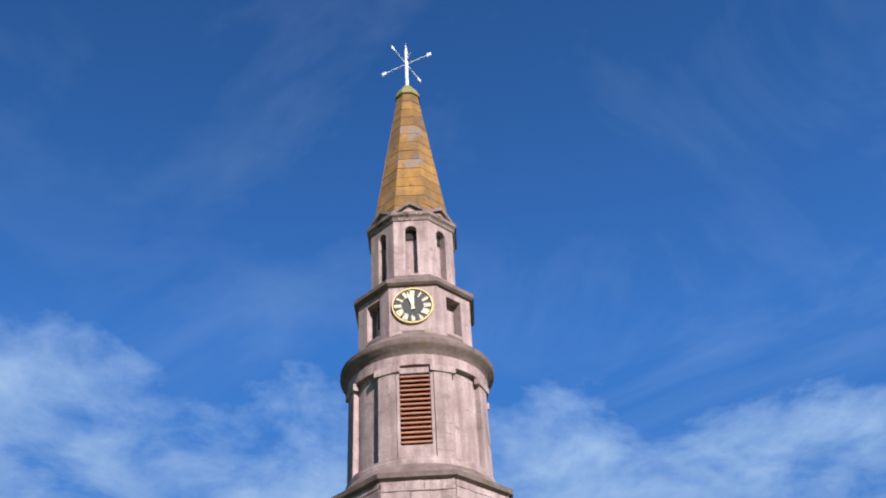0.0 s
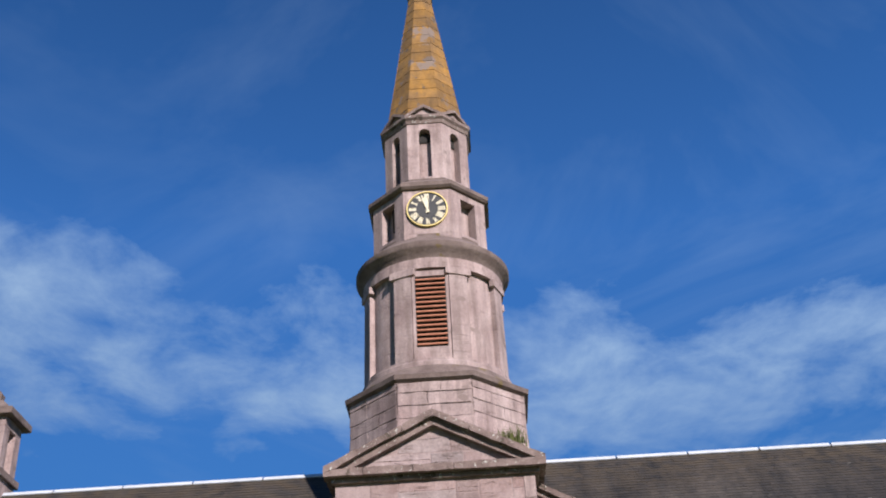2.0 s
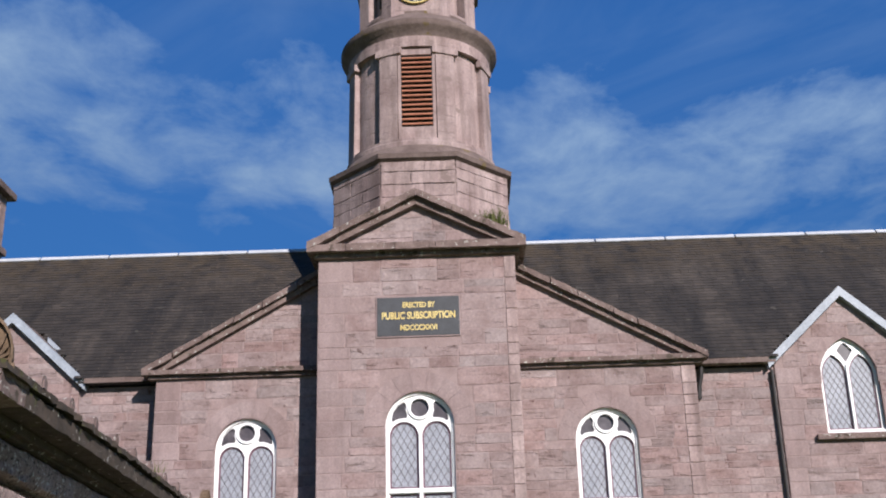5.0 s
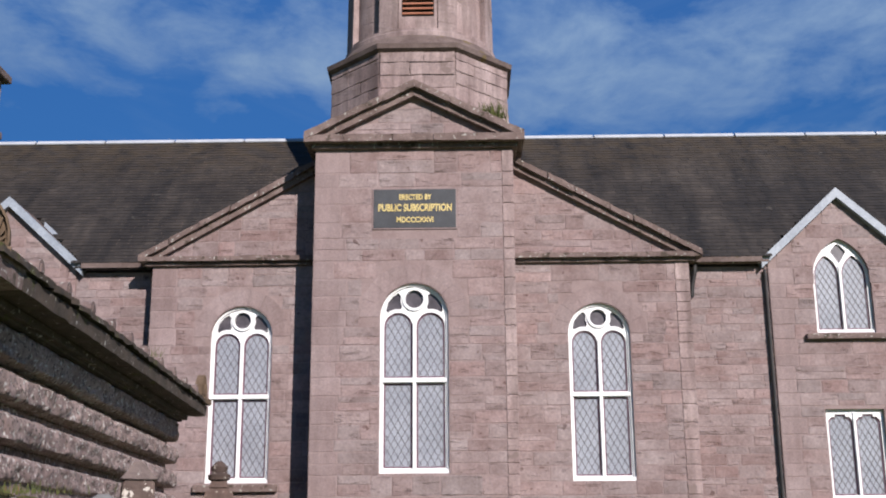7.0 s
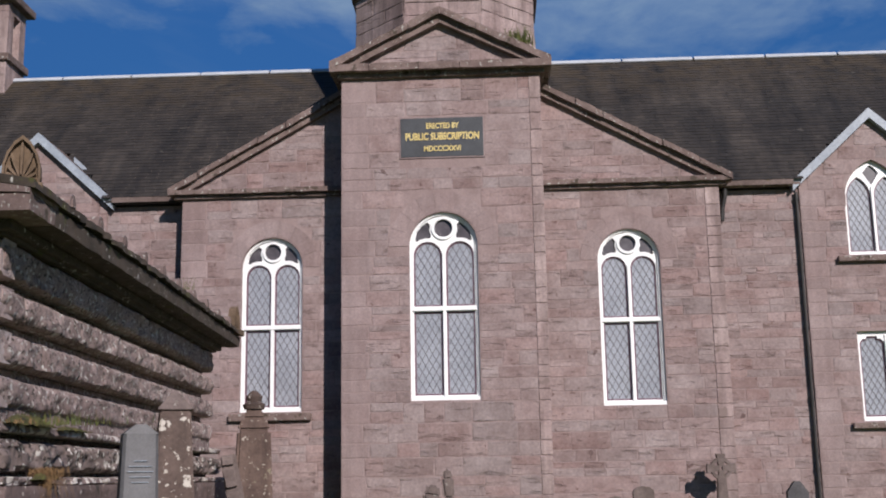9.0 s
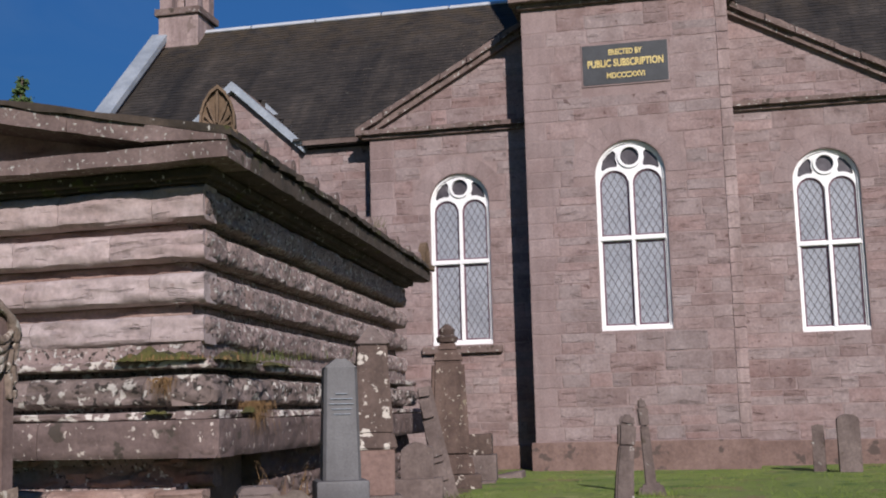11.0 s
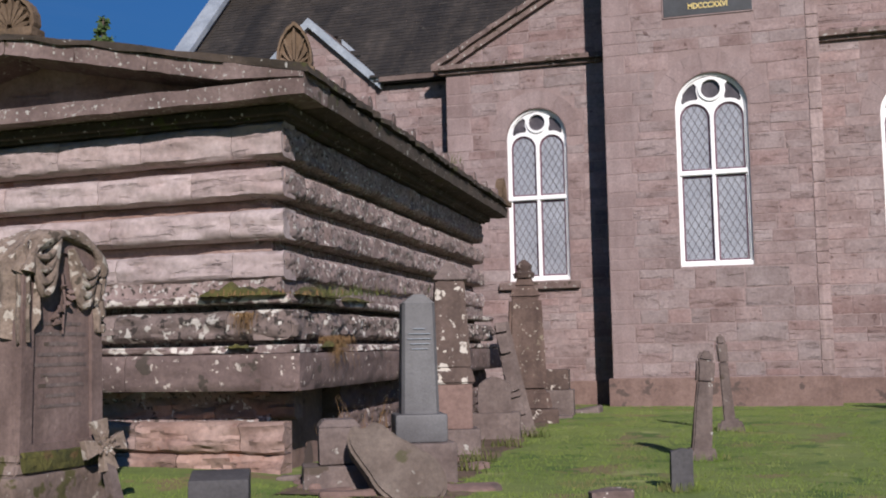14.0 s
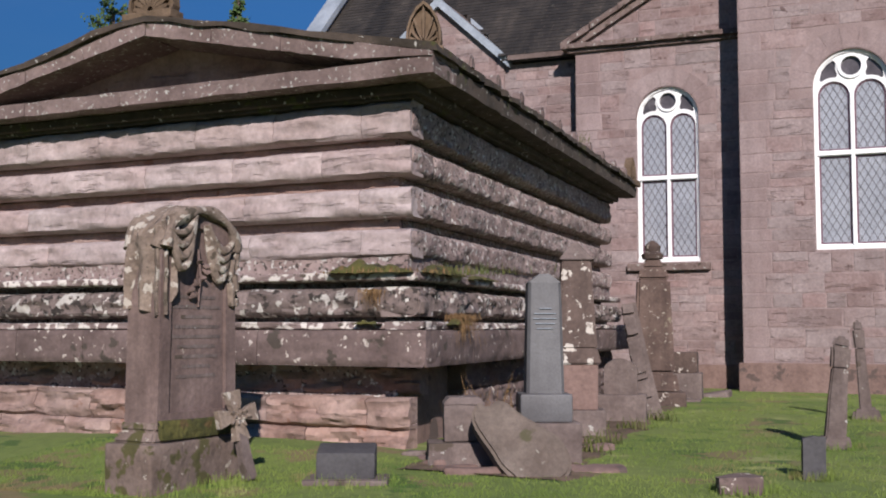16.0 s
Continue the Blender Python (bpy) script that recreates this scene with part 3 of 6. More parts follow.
# nave walls with their gabled bays
NL, NR, EZ = -15.40, 15.25, 8.32
RY, RZ = 31.5, 13.33                  # ridge
BAYS = {}
for side, bx, s in (("right", 9.10, 1), ("left", -11.05, -1)):
    uo, sq = dict(cx=bx, z0=6.56, w=1.38, zs=7.86), dict(cx=bx, z0=2.70, w=1.36, z1=4.76)
    up = arch(uo["cx"], uo["z0"], uo["zs"], uo["w"], 10, 0.55)
    lo = [(bx - 0.68, 2.70), (bx + 0.68, 2.70), (bx + 0.68, 4.76), (bx - 0.68, 4.76)]
    l, r = bx - 1.74, bx + 1.74
    bm = bmesh.new()
    solid(bm, [(l, 0), (r, 0), (r, EZ), (bx, 9.95), (l, EZ)], YN - 0.05, YN + 0.5, (up, lo))
    w = part("bay_wall", bm, M_MORTAR, church, "gabled window bay of pink sandstone")
    BAYS[side] = w
    pointed_window(uo["cx"], YN - 0.05, uo["z0"], uo["w"], uo["zs"], w)
    square_window(bx, YN - 0.05, 2.70, 1.36, 4.76, w)
    for zt, wd in ((6.52, 0.98), (2.66, 0.96)):
        bm = bmesh.new()
        box(bm, bx - wd, bx + wd, YN - 0.19, YN + 0.1, zt - 0.13, zt, 0.02)
        part("stone_sill", bm, M_CORNICE, w, "weathered stone sill")
    # lead-grey skews and the little roof behind
    for e in (-1, 1):
        bm = bmesh.new()
        rake(bm, bx + e * 1.92, EZ + 0.03, bx, 10.10, YN - 0.22, YN + 0.10, 0.18)
        part("skew", bm, M_LEAD, church, "pale grey lead-covered gable skew")
        bm = bmesh.new()
        solid(bm, [(bx + e * 1.92, EZ + 0.02), (bx, 10.08), (bx, 9.96), (bx + e * 1.92, EZ - 0.1)], YN + 0.10, 29.2)
        part("bay_roof", bm, M_LEDGE, church, "slate roof of the window bay")
        if side == "left" and e > 0:
            bm = bmesh.new()
            rake(bm, bx + e * 1.75, EZ + 0.30, bx + e * 0.55, 9.42 + 0.32, YN + 0.75, YN + 0.83, 0.10)
            part("flashing", bm, M_LEAD, church)
    # plain lengths of nave wall on both sides of the bay
    spans = ((5.36, l), (r, NR)) if side == "right" else ((r, -7.30), (NL, l))
    for a, b in spans:
        bm = bmesh.new()
        box(bm, a, b, YN, YN + 0.5, 0, EZ - 0.12)
        WINDOWS[side + ("_near" if (a, b) == spans[0] else "_far")] = dict(wall=part("nave_wall", bm, M_MORTAR, church, "rubble sandstone nave wall"), x0=a, x1=b)
        bm = bmesh.new()
        path = [pose(x, YN - 0.16, EZ - 0.03, 0, 90, 0) for x in (a, b)]
        sweep(bm, path, [(0.07 * math.cos(q), 0.07 * math.sin(q)) for q in [2 * math.pi * i / 10 for i in range(10)]])
        part("gutter", bm, M_IRON if side == "left" else M_CORNICE, church, "cast iron eaves gutter")

# downpipe with its hopper
for x, s in ((7.27, 1), (-7.42, -1)):
    bm = bmesh.new()
    y = YN - 0.09
    path = [pose(x, y, z) for z in (0.2, 8.1)]
    sweep(bm, path, [(0.038 * math.cos(2 * math.pi * i / 12), 0.038 * math.sin(2 * math.pi * i / 12)) for i in range(12)])
    pipe = part("downpipe", bm, M_IRON, church, "black cast iron downpipe")
    for z in (1.6, 3.2, 4.8, 6.4, 7.9):
        bm = bmesh.new()
        ring(bm, x, y, [(0.052, z), (0.052, z + 0.07)], 14)
        part("pipe_collar", bm, M_IRON, pipe)

# short rainwater outlet under the end of the gabled centre
bm = bmesh.new()
tube_path = [pose(5.60, YN - 0.16, 8.22), pose(5.58, YN - 0.14, 8.0), pose(5.52, YN - 0.10, 7.75), pose(5.50, YN - 0.07, 7.45)]
sweep(bm, tube_path, [(r * math.cos(2 * math.pi * i / 10), r * math.sin(2 * math.pi * i / 10)) for r in (0.055,) for i in range(10)])
part("rainwater_outlet", bm, M_IRON, church, "black cast iron outlet pipe")

# main roof: two slated slopes, ridge, gable ends
M_SLATE = bpy.data.materials.new("roof_slate")
M_SLATE.use_nodes = True


def slate_nodes():
    n, l = M_SLATE.node_tree.nodes, M_SLATE.node_tree.links
    b = n["Principled BSDF"]
    b.inputs["Roughness"].default_value = 0.72
    geo = n.new("ShaderNodeNewGeometry")
    isl = n.new("ShaderNodeNewGeometry")

    def noisy(s, det=6, r=0.6, st=(1, 1, 1)):
        k, t = n.new("ShaderNodeMapping"), n.new("ShaderNodeTexNoise")
        k.inputs["Scale"].default_value = st
        t.inputs["Scale"].default_value, t.inputs["Detail"].default_value, t.inputs["Roughness"].default_value = s, det, r
        l.new(geo.outputs["Position"], k.inputs[0]), l.new(k.outputs[0], t.inputs["Vector"])
        return t.outputs["Fac"]

    def ramp(fac, p0, p1, c0, c1):
        r = n.new("ShaderNodeValToRGB")
        r.color_ramp.elements[0].position, r.color_ramp.elements[1].position = p0, p1
        r.color_ramp.elements[0].color, r.color_ramp.elements[1].color = (*c0, 1), (*c1, 1)
        l.new(fac, r.inputs[0])
        return r.outputs[0]

    def mix(f, a, c, mode="MIX"):
        x = n.new("ShaderNodeMix")
        x.data_type, x.blend_type = "RGBA", mode
        for key, v in (("Factor", f), ("A", a), ("B", c)):
            if isinstance(v, float):
                x.inputs[key].default_value = v
            elif isinstance(v, tuple):
                x.inputs[key].default_value = (*v, 1)
            else:
                l.new(v, x.inputs[key])
        return x.outputs["Result"]

    col = ramp(noisy(0.55), 0.35, 0.65, (0.0145, 0.0120, 0.0105), (0.032, 0.0275, 0.0245))
    col = mix(1.0, col, ramp(isl.outputs["Random Per Island"], 0, 1, (0.74, 0.74, 0.74), (1.22, 1.21, 1.19)), "MULTIPLY")
    col = mix(0.9, col, ramp(noisy(1.5, 6, 0.65, (1, 0.14, 0.14)), 0.36, 0.66, (0.40, 0.40, 0.41), (1.65, 1.58, 1.46)), "MULTIPLY")
    # moss and ochre lichen spread down from the ridge
    sep = n.new("ShaderNodeSeparateXYZ")
    l.new(geo.outputs["Position"], sep.inputs[0])
    up = n.new("ShaderNodeMapRange")
    up.inputs["From Min"].default_value, up.inputs["From Max"].default_value = 11.2, 13.2
    l.new(sep.outputs["Z"], up.inputs["Value"])
    add = n.new("ShaderNodeMath")
    add.operation = "MULTIPLY"
    l.new(up.outputs[0], add.inputs[0]), l.new(ramp(noisy(2.4), 0.38, 0.62, (0, 0, 0), (1, 1, 1)), add.inputs[1])
    col = mix(add.outputs[0], col, (0.046, 0.033, 0.019))
    col = mix(ramp(noisy(3.4), 0.66, 0.70, (0, 0, 0), (1, 1, 1)), col, (0.055, 0.050, 0.041))
    l.new(col, b.inputs["Base Color"])
    bp = n.new("ShaderNodeBump")
    bp.inputs["Strength"].default_value, bp.inputs["Distance"].default_value = 0.35, 0.01
    l.new(noisy(14, 6, 0.65), bp.inputs["Height"])
    l.new(bp.outputs[0], b.inputs["Normal"])


slate_nodes()
EY = YN - 0.30
EZ0 = EZ + 0.05
rise = Vector((0, RY - EY, RZ - EZ0))
run = rise.length
rise.normalize()
norm = Vector((0, -rise.z, rise.y))


def slates(x0, x1, name):
    """Rows of lapped slates on the front slope, one mesh."""
    verts, faces = [], []
    rows = 42
    rng = random.Random(5)
    for r in range(rows):
        s0, s1 = run * r / rows, run * (r + 1) / rows + 0.06
        x = x0 - rng.random() * 0.3
        while x < x1:
            w = rng.uniform(0.20, 0.30)
            a, b = max(x, x0), min(x + w - 0.006, x1)
            mid = (a + b) / 2
            level = EZ0 + (RZ - EZ0) * (s0 / run)
            if any(level < 10.02 - abs(mid - q) * 0.935 for q in (9.10, -11.05)):
                a = b
            if b - a > 0.02:
                lift = 0.013 + rng.random() * 0.007
                drop = rng.uniform(-0.012, 0.012)
                base = Vector((0, EY, EZ0))
                k = len(verts)
                for s, h in ((s0 + drop, lift), (s1, 0.004)):
                    p = base + rise * s + norm * h
                    q = base + rise * s
                    verts.extend([(a, p.y, p.z), (b, p.y, p.z)])
                q = base + rise * (s0 + drop)
                verts.extend([(a, q.y, q.z), (b, q.y, q.z)])
                faces.extend([(k, k + 1, k + 3, k + 2), (k + 4, k + 5, k + 1, k)])
            x += w
    me = bpy.data.meshes.new(name)
    me.from_pydata(verts, [], faces)
    me.materials.append(M_SLATE)
    ob = new(name, me)
    ob.location = -ORIGIN[church.name]
    ob.parent = church
    tagged(ob, "grey slate roof with mossy ridge", kind="stuff")


k10 = (10.10 - EZ0) / (RZ - EZ0)
Y10 = EY + (RY - EY) * k10
bm = bmesh.new()
for xa, xb, bay in ((NL + 0.3, -12.97, False), (-12.97, -9.13, True), (-9.13, 7.18, False), (7.18, 11.02, True), (11.02, NR - 0.3, False)):
    y0, z0 = (Y10, 10.10) if bay else (EY, EZ0)
    prof = [(y0, z0 - 0.004), (RY, RZ - 0.004), (2 * RY - EY, EZ0), (2 * RY - EY, EZ0 - 0.2), (RY, RZ - 0.22), (y0, z0 - 0.12)]
    a = [bm.verts.new((xa, y, z)) for y, z in prof]
    b = [bm.verts.new((xb, y, z)) for y, z in prof]
    for i in range(len(prof)):
        bm.faces.new((a[i - 1], a[i], b[i], b[i - 1]))
    bm.faces.new(a), bm.faces.new(b[::-1])
part("roof", bm, M_LEDGE, church, "roof boarding under the slates")
slates(NL + 0.3, NR - 0.3, "slating")
x = NL + 0.9
while x < NR - 0.9:
    e = min(x + 2.05, NR - 0.9)
    bm = bmesh.new()
    for s in (-1, 1):
        m = pose(0, RY, RZ + 0.055, 45.6 * s, 0, 0)
        box(bm, x, e - 0.05, -0.17 if s > 0 else 0.0, 0.0 if s > 0 else 0.17, -0.01, 0.02, 0, m)
    part("ridge_cap", bm, M_RIDGE, church, "pale zinc ridge capping")
    x = e
for gx0, s in ((NL, 1), (NR, -1)):
    x1 = gx0 + s * 0.34
    bm = bmesh.new()
    pts = [(EY - 0.06, EZ0 - 0.05), (RY, RZ + 0.22), (2 * RY - EY, EZ0), (2 * RY - EY, 0), (YN, 0), (YN, EZ0 - 0.1)]
    a = [bm.verts.new((gx0, y, z)) for y, z in pts]
    b = [bm.verts.new((x1, y, z)) for y, z in pts]
    for i in range(len(pts)):
        bm.faces.new((a[i - 1], a[i], b[i], b[i - 1]))
    bm.faces.new(a), bm.faces.new(b[::-1])
    part("gable_end", bm, M_DRESSED, church, "gable end wall")
    bm = bmesh.new()
    m = Matrix.Identity(4)
    ang = math.degrees(math.atan2(RZ - EZ0, RY - EY))
    box(bm, -0.08, 0.44, 0, run - 0.5, 0.06, 0.24, 0.02, pose(gx0 if s > 0 else gx0 - 0.36, EY - 0.05, EZ0 + 0.06, ang, 0, 0))
    part("skew", bm, M_LEAD, church, "pale grey lead-covered gable skew")
    # bellcote on the gable top
    bx0 = gx0 + (0.80 if s > 0 else -0.80)
    bm = bmesh.new()
    box(bm, bx0 - 0.64, bx0 + 0.64, RY - 0.64, RY + 0.64, RZ - 0.6, RZ + 0.40, 0.02)
    bell = part("bellcote", bm, M_TOWER, church, "small square stone bellcote on the gable")
    bm = bmesh.new()
    box(bm, bx0 - 0.74, bx0 + 0.74, RY - 0.74, RY + 0.74, RZ + 0.40, RZ + 0.62, 0.03)
    part("bellcote_base", bm, M_CORNICE, bell)
    for dx in (-1, 1):
        for dy in (-1, 1):
            bm = bmesh.new()
            box(bm, bx0 + dx * 0.42 - 0.20, bx0 + dx * 0.42 + 0.20, RY + dy * 0.42 - 0.20, RY + dy * 0.42 + 0.20, RZ + 0.62, RZ + 1.95, 0.02)
            part("bellcote_pier", bm, M_TOWER, bell)
    bm = bmesh.new()
    box(bm, bx0 - 0.62, bx0 + 0.62, RY - 0.62, RY + 0.62, RZ + 1.95, RZ + 2.25, 0.01)
    part("bellcote_lintel", bm, M_TOWER, bell)
    bm = bmesh.new()
    box(bm, bx0 - 0.84, bx0 + 0.84, RY - 0.84, RY + 0.84, RZ + 2.25, RZ + 2.48, 0.04)
    ring(bm, bx0, RY, [(0.74, RZ + 2.48), (0.24, RZ + 2.95), (0.12, RZ + 3.0), (0.14, RZ + 3.2), (0.02, RZ + 3.36)], 4)
    part("bellcote_cap", bm, M_LEDGE, bell, "dark weathered stone cap")

# ---- steeple above the pediment ----
SX, SY = -1.0, 27.6
bm = bmesh.new()
ring(bm, SX, SY, [(2.28, 10.9), (2.24, 11.9), (2.20, 12.6), (2.19, 13.30)], 8)
octagon = part("octagon_base", bm, M_TOWER, church, "octagonal lower stage of the steeple")
bm = bmesh.new()
ring(bm, SX, SY, [(2.19, 13.28), (2.32, 13.36), (2.34, 13.48), (2.22, 13.55), (1.6, 13.60)], 8)
ring(bm, SX, SY, [(2.215, 13.50), (2.20, 13.58), (1.99, 13.86), (1.7, 13.88)], 72)
part("ledge", bm, M_LEDGE, church, "mossy sloped ledge")

# round belfry stage with eight sunk panels
bm = bmesh.new()
ring(bm, SX, SY, [(1.79, 13.8), (1.78, 17.0)], 72)
core = part("belfry_core", bm, M_TOWER, church, "round belfry stage of pale sandstone", True)
bm = bmesh.new()
ring(bm, SX, SY, [(1.98, 13.8), (1.98, 13.98), (1.94, 14.02), (1.94, 14.08), (1.70, 14.08), (1.70, 13.8)], 72)
part("belfry_base", bm, M_TOWER, church, "", True)
bm = bmesh.new()
ring(bm, SX, SY, [(1.70, 16.70), (1.92, 16.70), (1.93, 17.02), (1.70, 17.02)], 72)
part("belfry_band", bm, M_TOWER, church, "", True)
HALF = 15.0
for i in range(8):
    a0, a1 = i * 45 + HALF, (i + 1) * 45 - HALF
    bm = bmesh.new()
    cols = []
    for j in range(9):
        a = radians(a0 + (a1 - a0) * j / 8)
        cols.append([bm.verts.new((SX + r * math.sin(a), SY - r * math.cos(a), z)) for r, z in ((1.72, 14.0), (1.95, 14.0), (1.92, 16.72), (1.72, 16.72))])
    for p, q in zip(cols, cols[1:]):
        for j in range(4):
            bm.faces.new((p[j], q[j], q[(j + 1) % 4], p[(j + 1) % 4]))
    bm.faces.new(cols[0]), bm.faces.new(cols[-1][::-1])
    part("belfry_pilaster", bm, M_TOWER, church, "", True)
    bm = bmesh.new()
    a = radians(i * 45 + 22.5)
    box(bm, -0.36, 0.36, -0.10, 0.05, 16.50, 16.70, 0.02, pose(SX + 1.86 * math.sin(a), SY - 1.86 * math.cos(a), 0, 0, 0, math.degrees(a)))
    part("pilaster_cap", bm, M_TOWER, church)
for i in (0,):
    m = pose(SX, SY, 0, 0, 0, i * 45)
    bm = bmesh.new()
    hole = [(-0.40, 14.42), (0.40, 14.42), (0.40, 16.48), (-0.40, 16.48)]
    solid(bm, [(-0.48, 14.05), (0.48, 14.05), (0.48, 16.64), (-0.48, 16.64)], -1.855, -1.70, (hole,), m)
    frame_part = part("louvre_frame", bm, M_TOWER, core)
    bm = bmesh.new()
    box(bm, -0.39, 0.39, -1.812, -1.808, 14.43, 16.47, 0, m)
    part("louvre_void", bm, M_DARK, frame_part)
    for j in range(15):
        bm = bmesh.new()
        z = 14.47 + j * 0.134
        box(bm, -0.385, 0.385, -0.055, 0.055, -0.012, 0.012, 0.003, m @ pose(0, -1.850, z + 0.035, 42, 0, 0))
        part("louvre_slat", bm, M_LOUVRE, frame_part)

# belfry cornice and the sloped ledge above it
bm = bmesh.new()
ring(bm, SX, SY, [(1.80, 16.98), (1.93, 17.0), (1.99, 17.14), (2.10, 17.22), (2.13, 17.28), (2.13, 17.40), (2.05, 17.47), (1.60, 17.88), (1.60, 17.95)], 72)
part("belfry_cornice", bm, M_LEDGE, church, "round mossy cornice", True)

# clock stage
AC, ZC0, ZC1 = 1.57, 17.85, 19.42
WF = AC * math.tan(radians(22.5))
bm = bmesh.new()
ring(bm, SX, SY, [(AC - 0.30, 17.7), (AC - 0.30, 19.5)], 8)
part("clock_core", bm, M_TOWER, church)
for i in range(8):
    m = pose(SX, SY, 0, 0, 0, i * 45)
    bm = bmesh.new()
    hole = () if i % 2 == 0 else ([(-0.27, 18.05), (0.27, 18.05), (0.27, 19.18), (-0.27, 19.18)],)
    solid(bm, [(-WF, ZC0 - 0.1), (WF, ZC0 - 0.1), (WF, ZC1), (-WF, ZC1)], -AC, -AC + 0.29, hole, m)
    f = part("clock_stage_face", bm, M_TOWER, church, "pale sandstone face of the clock stage")
    if i == 7:
        # no real shutter: a dark plate stands for shade in this stone-backed recess
        bm = bmesh.new()
        box(bm, -0.05, 0.27, -AC + 0.20, -AC + 0.24, 18.45, 19.16, 0.005, m)
        part("shutter", bm, M_DARK, f, "dark plate standing for recess shade")
bm = bmesh.new()
ring(bm, SX, SY, [(AC - 0.1, 19.36), (1.64, 19.40), (1.70, 19.46), (1.70, 19.58), (1.62, 19.64), (1.24, 19.95), (1.24, 20.0)], 8)
part("ledge", bm, M_LEDGE, church, "mossy sloped ledge")


def clock_at(deg):
    """Black dial with gilt rim, twelve strokes and two hands."""
    m = pose(SX, SY, 0, 0, 0, deg)
    zc, r, y = 18.72, 0.545, -AC
    bm = bmesh.new()
    solid(bm, loop_of(0, zc, r, 48), y - 0.05, y + 0.02, (), m)
    dial = part("clock_dial", bm, M_DIAL, church, "black clock dial with gilt numerals")
    bm = bmesh.new()
    solid(bm, loop_of(0, zc, r + 0.02, 48), y - 0.08, y + 0.01, (loop_of(0, zc, r - 0.012, 48),), m)
    part("clock_rim", bm, M_GOLD, dial, "gilt rim")
    marks = ["XII", "I", "II", "III", "IIII", "V", "VI", "VII", "VIII", "IX", "X", "XI"]
    for k, text in enumerate(marks):
        n = len(text)
        bm = bmesh.new()
        f = m @ pose(0, y - 0.052, zc, 0, k * 30, 0)
        for j, ch in enumerate(text):
            u = (j - (n - 1) / 2) * 0.042
            if ch == "I":
                box(bm, u - 0.016, u + 0.016, -0.006, 0.006, 0.30, 0.50, 0, f)
            elif ch == "V":
                for s in (-1, 1):
                    box(bm, -0.016, 0.016, -0.006, 0.006, -0.095, 0.095, 0, f @ pose(u + s * 0.013, 0, 0.40, 0, s * 9, 0))
            else:
                for s in (-1, 1):
                    box(bm, -0.016, 0.016, -0.006, 0.006, -0.095, 0.095, 0, f @ pose(u, 0.003 * s, 0.40, 0, s * 15, 0))
        part("numeral", bm, M_CREAM, dial, "pale gilt numeral")
    for name, turn, length, wd in (("minute_hand", -18, 0.50, 0.030), ("hour_hand", -2, 0.36, 0.045)):
        bm = bmesh.new()
        solid(bm, [(-wd, -0.13), (wd, -0.13), (wd * 0.8, 0), (wd * 1.2, length * 0.6), (0, length), (-wd * 1.2, length * 0.6), (-wd * 0.8, 0)], -0.008, 0.008, (), m @ pose(0, y - (0.085 if name == "minute_hand" else 0.068), zc, 0, turn, 0))
        part(name, bm, M_CREAM, dial, "pale gilt clock hand")


clock_at(0)

# lantern with arched niches
AL, ZL0, ZL1 = 1.21, 19.90, 21.98
WL = AL * math.tan(radians(22.5))
bm = bmesh.new()
ring(bm, SX, SY, [(AL - 0.24, 19.8), (AL - 0.24, 22.2)], 8)
part("lantern_core", bm, M_TOWER, church)
for i in range(8):
    m = pose(SX, SY, 0, 0, 0, i * 45)
    bm = bmesh.new()
    solid(bm, [(-WL, ZL0), (WL, ZL0), (WL, ZL1), (-WL, ZL1)], -AL, -AL + 0.23, (arch(0, 20.08, 21.60, 0.34, 7),), m)
    f = part("lantern_face", bm, M_TOWER, church, "lantern face with an arched niche")
    # dark sheet in the blind niche's head, painted shade under the arch
    bm = bmesh.new()
    solid(bm, arch(0, 21.42, 21.60, 0.33, 7), -AL + 0.20, -AL + 0.226, (), m)
    part("niche_head", bm, M_DARK, f, "dark plate standing for recess shade")
    # small gable over the face
    bm = bmesh.new()
    solid(bm, [(-0.42, 22.2), (0.42, 22.2), (0, 22.50)], -1.20, -0.95, (), m)
    part("gablet", bm, M_TOWER, church)
    bm = bmesh.new()
    for s in (-1, 1):
        solid(bm, [(s * 0.56, 22.25), (0, 22.62), (0, 22.52), (s * 0.56, 22.15)], -1.30, -0.7, (), m)
    part("gablet_coping", bm, M_CORNICE, church)
bm = bmesh.new()
ring(bm, SX, SY, [(AL - 0.05, 21.94), (1.24, 21.96), (1.27, 22.06), (1.33, 22.12), (1.33, 22.22), (1.05, 22.27)], 8)
part("lantern_cornice", bm, M_CORNICE, church, "moulded eaves cornice of the lantern")

# spire in courses
NCOURSE = 14
Z0, Z1, R0, R1 = 22.25, 27.95, 1.15, 0.335
for k in range(NCOURSE):
    for i in range(8):
        f0, f1 = k / NCOURSE, (k + 1) / NCOURSE - 0.003
        bm = bmesh.new()
        vs = []
        for f in (f0, f1):
            r = (R0 + (R1 - R0) * f + random.Random(k * 8 + i).uniform(-0.006, 0.006)) / math.cos(math.pi / 8)
            for a in (i - 0.5, i + 0.5):
                q = radians(a * 45)
                vs.append(bm.verts.new((SX + r * math.sin(q), SY - r * math.cos(q), Z0 + (Z1 - Z0) * f)))
                vs.append(bm.verts.new((SX + 0.8 * r * math.sin(q), SY - 0.8 * r * math.cos(q), Z0 + (Z1 - Z0) * f)))
        for q in ((0, 2, 6, 4), (1, 5, 7, 3), (0, 4, 5, 1), (2, 3, 7, 6), (0, 1, 3, 2), (4, 6, 7, 5)):
            bm.faces.new([vs[j] for j in q])
        part("spire_stone", bm, M_SPIRE, octagon)
bm = bmesh.new()
